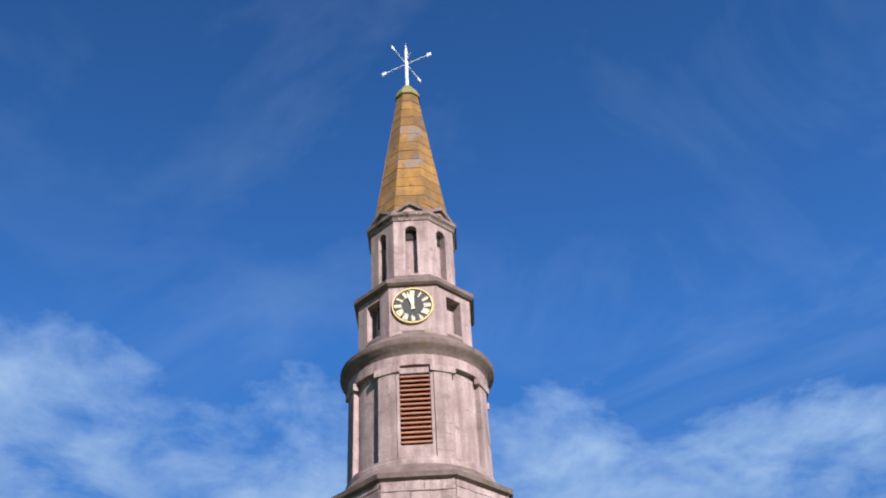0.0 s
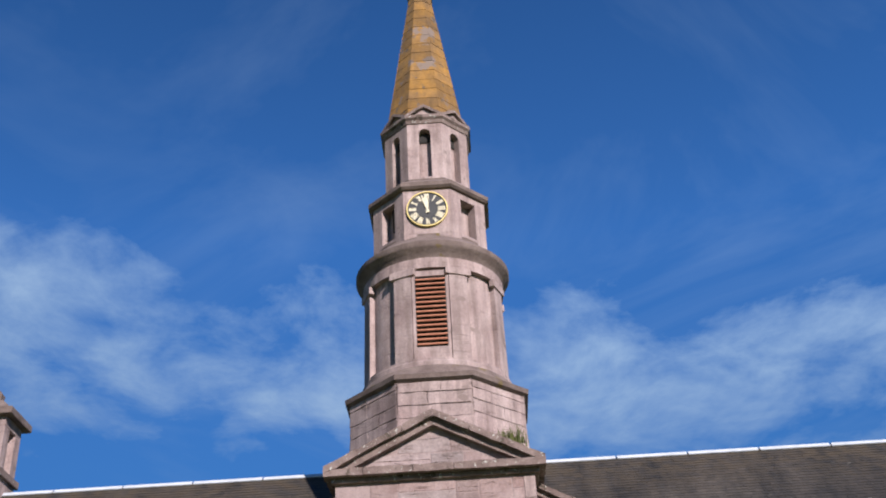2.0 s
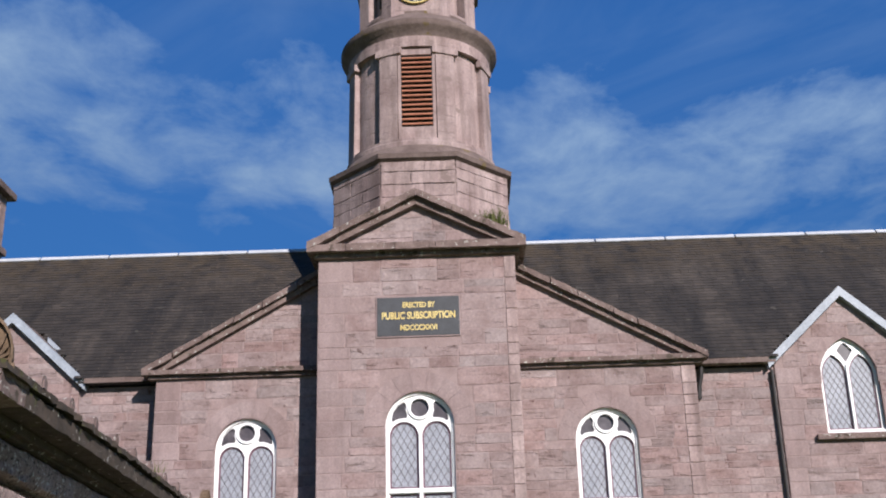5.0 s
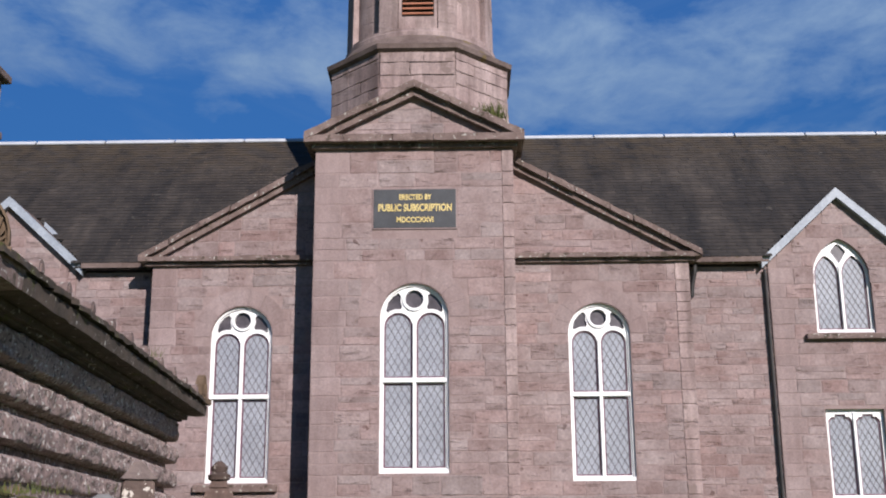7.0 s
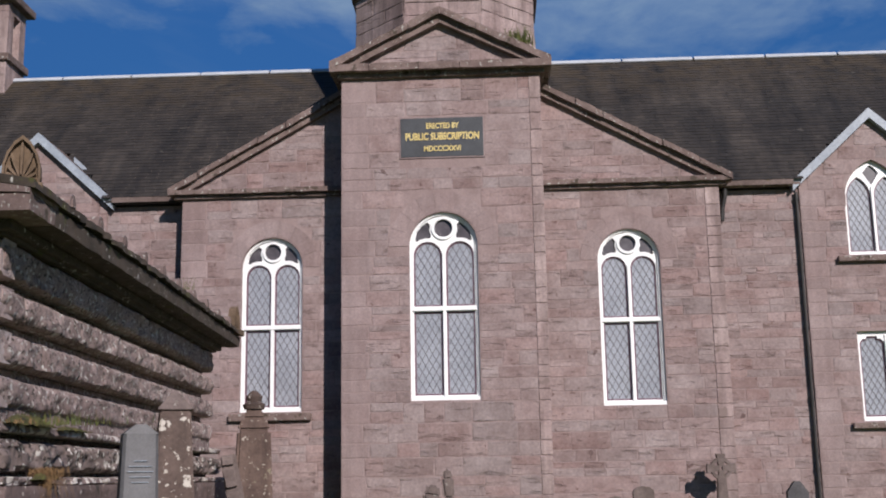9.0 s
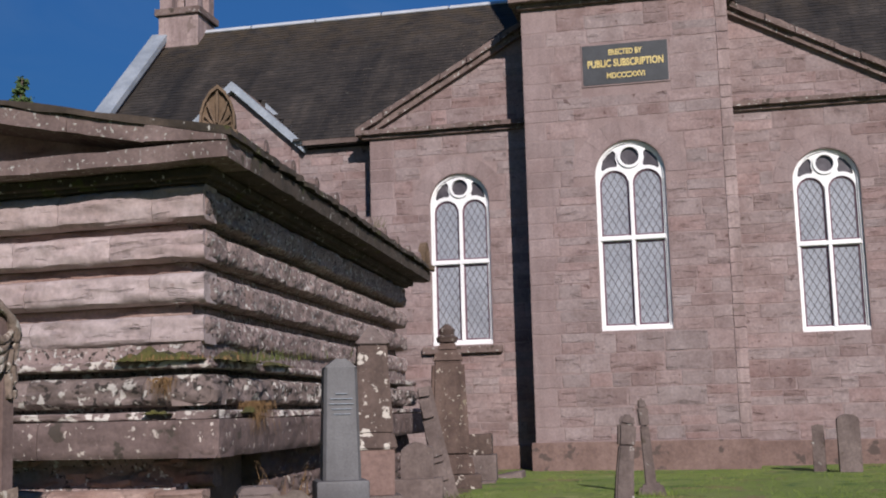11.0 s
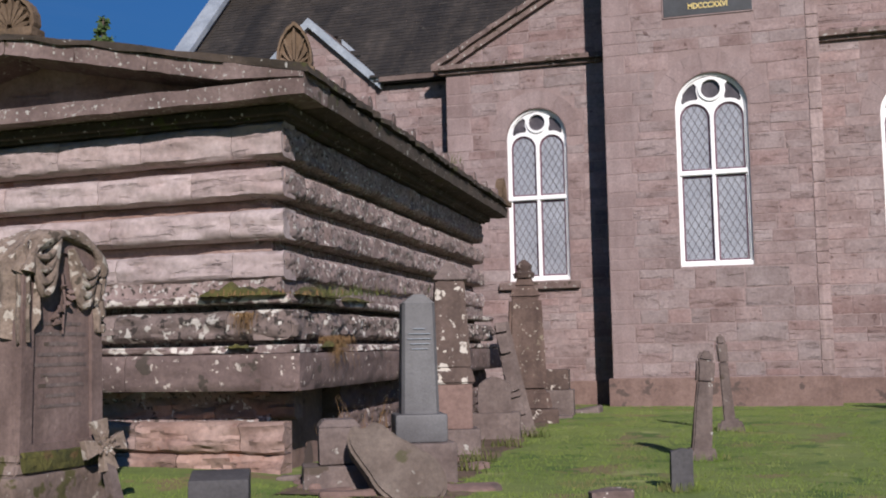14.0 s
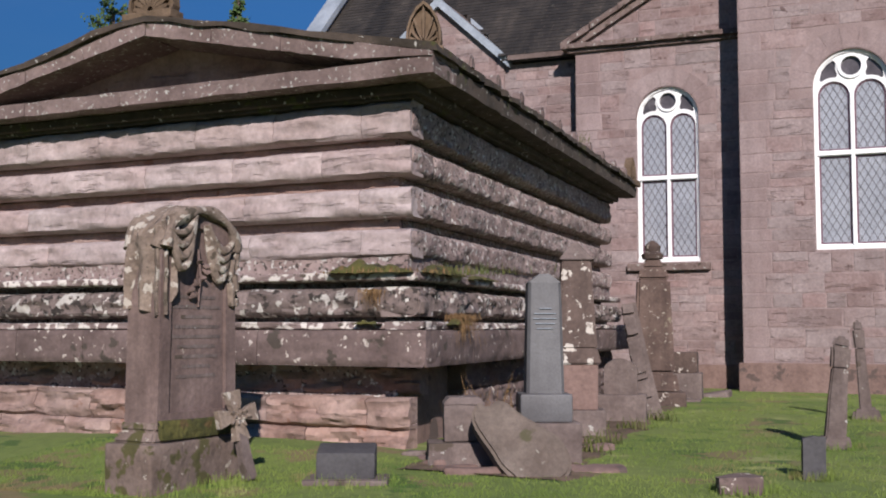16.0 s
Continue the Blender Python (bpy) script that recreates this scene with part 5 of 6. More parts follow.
for k in range(4):
    drop = 0.10 + 0.10 * k
    bm = bmesh.new()
    tube(bm, [(-0.45 + 0.33 * i / 12, -0.255 - 0.012 * math.sin(math.pi * i / 12), 2.20 + 0.14 * i / 12 - drop * math.sin(math.pi * i / 12)) for i in range(13)], [0.012 + 0.022 * math.sin(math.pi * i / 12) for i in range(13)])
    stone_part("cloth_fold", bm, M_DRAPE, hs, "", 0.012)


def cloth(bm, line, top, hem, folds, depth):
    """A hanging cloth with folds, along a line in plan, from its top down to an uneven hem."""
    n, m = 44, 16
    grid = []
    for i in range(n + 1):
        t = i / n * (len(line) - 1)
        j = min(int(t), len(line) - 2)
        a, b = Vector(line[j]), Vector(line[j + 1])
        p = a.lerp(b, t - j)
        d = (b - a).normalized()
        out = Vector((d.y, -d.x))
        u = i / n
        z1, z0 = top(u), hem(u)
        col = []
        for q in range(m + 1):
            v = q / m
            w = depth * math.sin(folds * 6.283 * u + 1.8 * v + math.sin(5 * v)) * (0.35 + 0.65 * v)
            c = p + out * (w + 0.015)
            col.append(bm.verts.new((c.x, c.y, z1 + (z0 - z1) * v)))
        grid.append(col)
    for a, b in zip(grid, grid[1:]):
        for q in range(m):
            bm.faces.new((a[q], a[q + 1], b[q + 1], b[q]))


bm = bmesh.new()
cloth(bm, [(-0.14, -0.20), (-0.30, -0.225), (-0.46, -0.21), (-0.515, -0.12), (-0.515, 0.18)], lambda u: 2.40 - 0.32 * u ** 1.5, lambda u: 2.05 - 0.62 * min(1, u * 2.2) + 0.14 * max(0, u - 0.5) + 0.05 * abs(math.sin(9 * u)), 5.5, 0.042)
stone_part("drapery", bm, M_DRAPE, hs, "lichened carved drapery", 0.012)
bm = bmesh.new()
for k in range(7):
    a = k * 0.9
    tube(bm, [(-0.02 + 0.06 * math.sin(a), -0.18, 1.98 - 0.05 * k), (-0.02 + 0.10 * math.sin(a), -0.215, 1.95 - 0.05 * k), (-0.02 + 0.13 * math.sin(a), -0.18, 1.92 - 0.05 * k)], [0.012, 0.03, 0.01], 7)
tube(bm, [(-0.02, -0.19, 2.05), (0.0, -0.2, 1.8), (-0.01, -0.18, 1.55)], [0.014, 0.014, 0.01], 6)
stone_part("carved_spray", bm, M_SHAFT, hs, "carved flower spray", 0.004)
place(hs, -5.90, 8.36, 83, z=0.24)


def plain_stone(name, label, w, d, h, mat, top="round", rough=0.012, foot=None, category="gravestone"):
    """A simple upright slab with a round, pointed or flat top."""
    ob = thing(name, (0, 0, 0), label, category)
    bm = bmesh.new()
    if top == "round":
        pts = [(-w / 2, -0.1), (w / 2, -0.1)] + [(w / 2 * math.cos(q), h - w * 0.3 + w * 0.3 * math.sin(q)) for q in [math.pi * i / 10 for i in range(11)]]
    elif top == "point":
        pts = [(-w / 2, -0.1), (w / 2, -0.1), (w / 2 * 0.92, h - w * 0.45), (w * 0.12, h), (-w * 0.12, h), (-w / 2 * 0.92, h - w * 0.45)]
    else:
        pts = [(-w / 2, -0.1), (w / 2, -0.1), (w / 2 * 0.96, h), (0, h + 0.015), (-w / 2 * 0.96, h - 0.01)]
    solid(bm, pts, -d / 2, d / 2)
    bmesh.ops.subdivide_edges(bm, edges=bm.edges, cuts=2, use_grid_fill=False)
    stone_part("slab", bm, mat, ob, "", rough, 0, False)
    if foot:
        bm = bmesh.new()
        box(bm, -foot[0] / 2, foot[0] / 2, -foot[1] / 2, foot[1] / 2, -0.12, foot[2], 0.03)
        stone_part("foot", bm, mat, ob, "", rough, 3)
    return ob


# small leaning cross against the headstone
cr = thing("grave_cross", (0, 0, 0), "small weathered stone cross leaning on a pedestal", "cross")
bm = bmesh.new()
taper(bm, 0.17, 0.13, 0.12, 0.10, -0.05, 0.55, 0.015)
stone_part("stem", bm, M_OLD, cr, "", 0.012, 2)
bm = bmesh.new()
for a in (0, 90, 180, 270):
    solid(bm, [(-0.05, 0.04), (0.05, 0.04), (0.10, 0.27), (-0.10, 0.27)], -0.05, 0.05, (), pose(0, 0, 0.66, 0, a, 0))
for k in range(14):
    q = k * 2.4
    tube(bm, [(0.02 * k ** 0.6 * math.cos(q), -0.05, 0.66 + 0.02 * k ** 0.6 * math.sin(q)), (0.035 * k ** 0.6 * math.cos(q), -0.085, 0.66 + 0.035 * k ** 0.6 * math.sin(q))], [0.03, 0.012], 6)
stone_part("cross_head", bm, M_DRAPE, cr, "carved floral cross head", 0.01)
cr.scale = (0.74, 0.74, 0.8)
place(cr, -5.36, 8.60, 70, -10, -8, z=0.33)

# low dark block on a slab
bl = thing("grave_marker", (0, 0, 0), "low dark grey block gravestone on a flat slab", "gravestone")
bm = bmesh.new()
box(bm, -0.25, 0.25, -0.15, 0.15, 0.07, 0.35, 0.02)
for v in bm.verts:
    if v.co.z > 0.3 and v.co.y < 0:
        v.co.z -= 0.06
stone_part("block", bm, M_DARKGREY, bl, "", 0.004)
bm = bmesh.new()
box(bm, -0.36, 0.36, -0.24, 0.24, -0.08, 0.07, 0.02)
stone_part("slab", bm, M_OLD, bl, "", 0.006, 2)
place(bl, -4.52, 8.82, 22)

# grey granite pillar
gp = thing("pillar_gravestone", (0, 0, 0), "polished grey granite pillar gravestone on two steps", "gravestone")
bm = bmesh.new()
taper(bm, 0.38, 0.34, 0.33, 0.30, 0.72, 1.82, 0.0)
taper(bm, 0.33, 0.30, 0.10, 0.28, 1.8205, 1.91, 0.0)
bmesh.ops.bevel(bm, geom=[e for e in bm.edges if abs(e.verts[0].co.z - e.verts[1].co.z) > 0.5], offset=0.03, segments=1, affect="EDGES")
sh = stone_part("shaft", bm, M_GREY, gp, "smooth grey granite shaft", 0)
for k, wd in enumerate((0.06, 0.11, 0.12, 0.10, 0.08)):
    bm = bmesh.new()
    box(bm, -wd, wd, -0.174, -0.166, 1.56 - k * 0.05, 1.567 - k * 0.05)
    stone_part("inscription_bar", bm, M_LEAD, sh, "pale worn inscription line", 0, 0, False)
bm = bmesh.new()
box(bm, -0.26, 0.26, -0.25, 0.25, 0.44, 0.72, 0.03)
stone_part("base", bm, M_GREY, gp, "", 0.003)
bm = bmesh.new()
box(bm, -0.34, 0.34, -0.34, 0.34, -0.12, 0.44, 0.03)
stone_part("lower_base", bm, M_OLD, gp, "rough grey lower step", 0.01, 3)
place(gp, -3.45, 11.05, 24, z=0.24)

# lichened obelisk on a red pedestal
ob1 = thing("obelisk", (0, 0, 0), "dark obelisk spotted with white lichen on a red pedestal", "obelisk")
bm = bmesh.new()
taper(bm, 0.43, 0.43, 0.32, 0.32, 1.05, 2.17, 0.02)
stone_part("shaft", bm, M_SPOTTED, ob1, "lichen-spotted tapering shaft", 0.008, 2)
bm = bmesh.new()
taper(bm, 0.50, 0.50, 0.43, 0.43, 0.86, 1.06, 0.02)
stone_part("foot_moulding", bm, M_SPOTTED, ob1, "", 0.008, 2)
bm = bmesh.new()
taper(bm, 0.39, 0.39, 0.05, 0.05, 2.165, 2.40, 0.01)
stone_part("capstone", bm, M_OLD, ob1, "weathered pointed capstone", 0.008, 2)
bm = bmesh.new()
box(bm, -0.22, 0.22, -0.22, 0.22, 0.30, 0.86, 0.02)
stone_part("pedestal", bm, M_PLINTHRED, ob1, "red sandstone pedestal", 0.006, 2)
bm = bmesh.new()
box(bm, -0.30, 0.30, -0.30, 0.30, -0.1, 0.30, 0.03)
stone_part("base", bm, M_OLD, ob1, "", 0.012, 3)
place(ob1, -3.93, 13.97, 20, z=0.30).scale = (1.14, 1.14, 1.0)

# dark tapering stone with a finial, and a slab leaning on it
ob2 = thing("obelisk", (0, 0, 0), "tall dark brown tapering monument with a knob finial", "obelisk")
bm = bmesh.new()
taper(bm, 0.70, 0.50, 0.56, 0.42, 0.60, 2.24, 0.05)
stone_part("shaft", bm, M_SPECK, ob2, "", 0.008, 2)
bm = bmesh.new()
taper(bm, 0.86, 0.66, 0.74, 0.54, 0.25, 0.62, 0.05)
stone_part("foot_moulding", bm, M_SPECK, ob2, "", 0.010, 2)
bm = bmesh.new()
taper(bm, 0.56, 0.42, 0.40, 0.32, 2.235, 2.45, 0.04)
stone_part("shoulder", bm, M_SPECK, ob2, "", 0.008, 2)
bm = bmesh.new()
taper(bm, 0.36, 0.30, 0.24, 0.22, 2.44, 2.62, 0.03)
stone_part("neck", bm, M_SPECK, ob2, "", 0.006, 2)
bm = bmesh.new()
ring(bm, 0, 0, [(0.18, 2.60), (0.20, 2.68), (0.13, 2.72), (0.15, 2.82), (0.07, 2.90), (0.02, 2.93)], 14)
stone_part("finial", bm, M_BROWN, ob2, "", 0.006)
bm = bmesh.new()
box(bm, -0.52, 0.52, -0.42, 0.42, -0.1, 0.28, 0.03)
stone_part("base", bm, M_BROWN, ob2, "", 0.01, 3)
place(ob2, -4.22, 20.0, 15)
ln = thing("leaning_slab", (0, 0, 0), "grey broken slab leaning against a monument", "slab")
bm = bmesh.new()
taper(bm, 0.34, 0.15, 0.22, 0.12, -0.1, 1.78, 0.015)
for k, z in enumerate((0.35, 0.62, 0.72, 1.30, 1.62)):
    box(bm, -0.15 + 0.012 * k, 0.06, -0.12, -0.05, z, z + (0.20, 0.06, 0.50, 0.26, 0.12)[k], 0.01)
stone_part("slab", bm, M_OLD, ln, "", 0.018, 2, False)
place(ln, -3.62, 17.0, 16, -4, -11)
rs = plain_stone("gravestone", "small rounded grey gravestone beside the tomb", 0.46, 0.3, 0.92, M_OLD, "round", 0.02, (0.72, 0.5, 0.42))
place(rs, -3.92, 16.3, 12)
bt = thing("pedestal_tomb", (0, 0, 0), "low square stone pedestal at the corner of the tomb", "tomb")
bm = bmesh.new()
box(bm, -0.40, 0.40, -0.4, 0.4, -0.1, 0.52, 0.03)
stone_part("lower_block", bm, M_OLD, bt, "", 0.012, 3)
bm = bmesh.new()
box(bm, -0.32, 0.32, -0.32, 0.32, 0.52, 0.92, 0.03)
stone_part("upper_block", bm, M_BROWN, bt, "", 0.012, 3)
place(bt, -4.16, 22.2, 8)

# fallen slab, loose stones by the corner
fs = thing("fallen_slab", (0, 0, 0), "broken grey slab tipped over among loose stones", "slab")
bm = bmesh.new()
edge = [(-0.46, 0.50), (-0.38, 0.68), (-0.28, 0.60), (-0.16, 0.70), (0.02, 0.56), (0.22, 0.44), (0.42, 0.32), (0.50, 0.10), (0.40, -0.06), (0.05, -0.09), (-0.16, 0.05), (-0.28, 0.26)]
for _ in range(2):
    edge = [(a[0] + (b[0] - a[0]) * f, a[1] + (b[1] - a[1]) * f) for a, b in zip(edge, edge[1:] + edge[:1]) for f in (0.25, 0.75)]
solid(bm, edge, -0.10, 0.10)
bmesh.ops.bevel(bm, geom=[e for e in bm.edges if abs(e.verts[0].co.y - e.verts[1].co.y) < 0.01 and e.is_manifold and e.calc_face_angle(0) > 0.6], offset=0.03, segments=2, affect="EDGES")
stone_part("slab", bm, M_TIPPED, fs, "", 0.010, 0, False)
place(fs, -3.27, 9.72, 20, -32, 0, z=0.26).scale = (0.98, 1.0, 1.12)
lb = thing("loose_block", (0, 0, 0), "squared grey stone block lying by the tomb corner", "stone")
bm = bmesh.new()
box(bm, -0.19, 0.19, -0.2, 0.2, 0.26, 0.60, 0.02)
stone_part("block", bm, M_OLD, lb, "", 0.008, 2)
bm = bmesh.new()
taper(bm, 0.40, 0.42, 0.30, 0.32, 0.60, 0.67, 0.01)
stone_part("coping", bm, M_OLD, lb, "", 0.006, 2)
bm = bmesh.new()
box(bm, -0.34, 0.28, -0.26, 0.2, -0.06, 0.25, 0.02)
stone_part("footstone", bm, M_OLD, lb, "", 0.012, 3)
place(lb, -4.02, 10.28, 25)
rng2 = random.Random(3)
for x, y, s, rz in ((-3.72, 9.75, 0.27, 25), (-3.95, 9.90, 0.20, 60), (-4.35, 10.55, 0.24, 40), (-4.15, 10.15, 0.22, 70), (-4.52, 10.75, 0.30, 15), (-2.75, 10.45, 0.26, 30), (-3.55, 13.2, 0.2, 5), (-3.3, 12.3, 0.25, 60), (-3.75, 17.0, 0.22, 20), (-4.0, 21.3, 0.35, 10), (-3.75, 22.9, 0.4, 0)):
    lo = thing("loose_stone", (0, 0, 0), "rough flat stone lying in the grass", "stone", "loose stones by the tomb")
    bm = bmesh.new()
    box(bm, -s, s, -s * 0.6, s * 0.6, -0.06, 0.04 + s * 0.14, 0.03)
    stone_part("stone", bm, M_OLD if s > 0.27 else M_PLINTHRED, lo, "", 0.09 * s + 0.012, 3)
    place(lo, x, y, rz, rng2.uniform(-8, 8), rng2.uniform(-8, 8))

# stumps and small stones on the open lawn
def post_stone(label, h, w, x, y, lean, mat, foot, rz=0):
    ob = thing("post_stone", (0, 0, 0), label, "gravestone")
    bm = bmesh.new()
    taper(bm, w * 1.15, w * 0.9, w * 0.85, w * 0.7, 0.0, h * 0.72, 0.02)
    taper(bm, w * 1.0, w * 0.75, w * 1.05, w * 0.75, h * 0.70, h * 0.92, 0.03)
    taper(bm, w * 1.0, w * 0.7, w * 0.6, w * 0.5, h * 0.90, h, 0.03)
    stone_part("stem", bm, mat, ob, "", 0.018, 2)
    bm = bmesh.new()
    taper(bm, foot, foot * 0.8, foot * 0.7, foot * 0.6, -0.1, 0.20, 0.04)
    stone_part("foot", bm, M_OLD, ob, "", 0.02, 2)
    place(ob, x, y, rz, 0, lean)


post_stone("worn stump of a leaning brown stone cross", 1.30, 0.21, -0.86, 13.7, 5, M_OLD, 0.40, 10)
post_stone("thin grey stone post leaning on the lawn", 1.50, 0.16, -0.66, 18.0, -4, M_OLD, 0.48, 0)
place(plain_stone("gravestone", "tiny dark grey stone in the grass", 0.20, 0.10, 0.40, M_DARKGREY, "flat", 0.01), -0.84, 10.65, 12)
place(plain_stone("gravestone", "low pale-topped stone sunk in the lawn", 0.36, 0.2, 0.16, M_PLINTH, "flat", 0.02), -1.33, 9.55, 15)
place(plain_stone("gravestone", "small round-topped gravestone before the church wall", 0.42, 0.12, 1.12, M_OLD, "round", 0.012), 2.90, 23.2, 3)
place(plain_stone("gravestone", "narrow weathered gravestone before the church wall", 0.24, 0.10, 0.92, M_OLD, "flat", 0.012), 2.38, 23.6, -4)
place(plain_stone("gravestone", "dark pointed gravestone before the church wall", 0.46, 0.12, 1.16, M_DARKGREY, "point", 0.01), 5.98, 23.5, 6)

# wheel cross by the wall
wc = thing("wheel_cross", (0, 0, 0), "weathered stone wheel cross on a tapered base", "cross")
bm = bmesh.new()
taper(bm, 0.62, 0.45, 0.46, 0.34, -0.1, 0.42, 0.03)
stone_part("base", bm, M_OLD, wc, "", 0.012, 2)
bm = bmesh.new()
taper(bm, 0.26, 0.16, 0.19, 0.13, 0.42, 1.25, 0.015)
for a in (0, 90, 180, 270):
    solid(bm, [(-0.05, 0.03), (0.05, 0.03), (0.10, 0.31), (-0.10, 0.31)], -0.06, 0.06, (), pose(0, 0, 1.45, 0, a, 0))
stone_part("cross", bm, M_OLD, wc, "", 0.01)
bm = bmesh.new()
solid(bm, loop_of(0, 1.45, 0.235, 24), -0.045, 0.045, (loop_of(0, 1.45, 0.165, 24),))
stone_part("wheel", bm, M_OLD, wc, "", 0.006)
place(wc, 4.87, 25.42, 4)

# ---- growth: grass, soil, weeds, trees behind ----
M_BLADE = material("grass_blade", (0.078, 0.135, 0.015), (0.178, 0.221, 0.043), 0.6, 0.9, 0.0, 6, (((0.162, 0.130, 0.054), 0.40, 0.9), ((0.216, 0.238, 0.076), 0.38, 1.2), ((0.045, 0.097, 0.011), 0.40, 1.5)), contrast=0.4)
M_DRY = material("dry_grass", (0.120, 0.066, 0.026), (0.215, 0.130, 0.058), 5.0, 0.95, 0.0)
M_WEED = material("weed_leaf", (0.052, 0.068, 0.014), (0.104, 0.108, 0.028), 5.0, 0.9, 0.0)
M_NEEDLE = material("tree_leaf", (0.030, 0.060, 0.014), (0.065, 0.105, 0.026), 3.0, 0.9, 0.0)
M_BARK = material("bark", (0.06, 0.045, 0.035), (0.11, 0.085, 0.065), 6.0, 0.95, 0.6)
M_SOIL = material("dark_soil", (0.075, 0.048, 0.030), (0.15, 0.10, 0.068), 3.0, 0.98, 1.0, 14, (((0.07, 0.09, 0.02), 0.40, 2.0),))


def blades(name, spots, mat, label, category, lean=0.5):
    """Many thin blades in one mesh: spots of (x, y, z, height, width)."""
    r = random.Random(len(spots))
    verts, faces = [], []
    for x, y, z, h, w in spots:
        a, t = r.uniform(0, 6.283), r.uniform(0, 6.283)
        dx, dy = math.cos(a) * w / 2, math.sin(a) * w / 2
        lx, ly = math.cos(t) * h * lean * r.random(), math.sin(t) * h * lean * r.random()
        k = len(verts)
        verts.extend(((x - dx, y - dy, z - 0.01), (x + dx, y + dy, z - 0.01), (x + lx, y + ly, z + h)))
        faces.append((k, k + 1, k + 2))
    me = bpy.data.meshes.new(name)
    me.from_pydata(verts, [], faces)
    me.materials.append(mat)
    return tagged(new(name, me), label, category, kind="stuff")


r6 = random.Random(60)
spots = []
while len(spots) < 130000:
    y = 7.6 + 18.0 * r6.random() ** 1.7
    x = r6.uniform(-8.5, 3.5) if y < 13 else r6.uniform(-4.2, 6.5)
    if -11.2 < x < -4.75 and 10.9 < y < 23:
        continue
    if 10.3 < y < 23.6 and x < -3.1 - 0.085 * max(0, y - 11) + 0.25 * noise.noise(Vector((0, y * 1.3, 2))) and r6.random() < 0.93:
        continue
    if noise.noise(Vector((x * 0.8, y * 0.8, 5))) < -0.28 and r6.random() < 0.8:
        continue
    spots.append((x, y, ground_z(x, y), r6.uniform(0.010, 0.030), r6.uniform(0.006, 0.014)))
# rougher fringes against stones
for cx0, cy0, rad, n in ((-5.9, 8.3, 0.75, 900), (-4.5, 8.8, 0.5, 300), (-0.86, 13.7, 0.35, 350), (-0.66, 18.0, 0.4, 300), (-0.84, 10.65, 0.22, 250), (-1.3, 9.6, 0.3, 260)):
    for _ in range(n):
        a, d = r6.uniform(0, 6.283), rad * math.sqrt(r6.random())
        x, y = cx0 + d * math.cos(a), cy0 + d * math.sin(a)
        spots.append((x, y, ground_z(x, y), r6.uniform(0.05, 0.12), r6.uniform(0.006, 0.012)))
blades("grass", spots, M_BLADE, "short mown grass with longer tufts at stones", "grass")

# bare soil along the side of the tomb
bm = bmesh.new()
edge_l, edge_r = [], []
for i in range(61):
    y = 9.6 + 14.0 * i / 60
    base = -4.6 - 0.059 * (y - 11.2)
    wob = 0.25 * noise.noise(Vector((0, y * 1.3, 2)))
    right = -2.95 - 0.085 * max(0, y - 11) + wob + (0.35 if y < 10.4 else 0)
    row = [base + (right - base) * j / 10 for j in range(11)]
    edge_l.append([bm.verts.new((x, y, ground_z(x, y) + (0.008 + 0.03 * abs(noise.noise(Vector((x * 3, y * 3, 1)))) if 0 < j < 10 else -0.012))) for j, x in enumerate(row)])
for a, b in zip(edge_l, edge_l[1:]):
    for j in range(10):
        bm.faces.new((a[j], a[j + 1], b[j + 1], b[j]))
me = bpy.data.meshes.new("soil_strip")
bm.to_mesh(me)
bm.free()
me.materials.append(M_SOIL)
me.shade_smooth()
tagged(new("soil_strip", me), "bare dark soil with sparse weeds beside the tomb", "soil", kind="structure")


def tuft(name, at, n, h, spread, mat, label, hang=0.0, wide=0.012):
    """A tuft of bent blades growing from one spot; hang bends them down over an edge."""
    ob = thing(name, at, label, "weed")
    r = random.Random(int(abs(at[0] * 977 + at[1] * 131 + n)))
    bm = bmesh.new()
    for _ in range(n):
        a = r.uniform(0, 6.283)
        x, y = spread * r.gauss(0, 0.45), spread * 0.5 * r.gauss(0, 0.5)
        hh = h * r.uniform(0.25, 1.15)
        out = hh * r.uniform(0.15, 0.6)
        dx, dy = math.cos(a), math.sin(a)
        pts = []
        for k in range(4):
            t = k / 3
            z = hh * (t - hang * 2.4 * t * t)
            pts.append(Vector((x + dx * out * t * t, y + (dy * 0.6 - hang * 0.8) * out * t, z)))
        side = Vector((-dy, dx, 0)) * wide / 2
        prev = None
        for k, p in enumerate(pts):
            s = side * (1 - 0.85 * k / 3)
            pair = (bm.verts.new(Vector(at) + p - s), bm.verts.new(Vector(at) + p + s))
            if prev:
                bm.faces.new((prev[0], prev[1], pair[1], pair[0]))
            prev = pair
    part("foliage", bm, mat, ob)


on_tomb = lambda a, b, z: tuple(TOMB @ Vector((a, b, z)))
tuft("weed_tuft", (0.72, 25.0, 11.40), 260, 0.36, 0.38, M_WEED, "bushy weed growing on the tower pediment", 0.0, 0.03)
tuft("grass_tuft", on_tomb(-0.35, -0.03, 2.20), 420, 0.13, 0.75, M_DRY, "mossy dry grass on the tomb plinth", 0.25)
tuft("grass_tuft", on_tomb(0.04, 0.9, 2.22), 420, 0.17, 0.9, M_WEED, "green grass on the ledge of the tomb", 0.1)
tuft("grass_tuft", on_tomb(0.31, 0.85, 1.72), 230, 0.40, 0.24, M_DRY, "dry brown grass hanging from the tomb plinth", 0.75, 0.008)
tuft("grass_tuft", on_tomb(-0.35, -0.2, 2.0), 120, 0.22, 0.14, M_DRY, "dry brown grass hanging from the tomb plinth", 0.8)
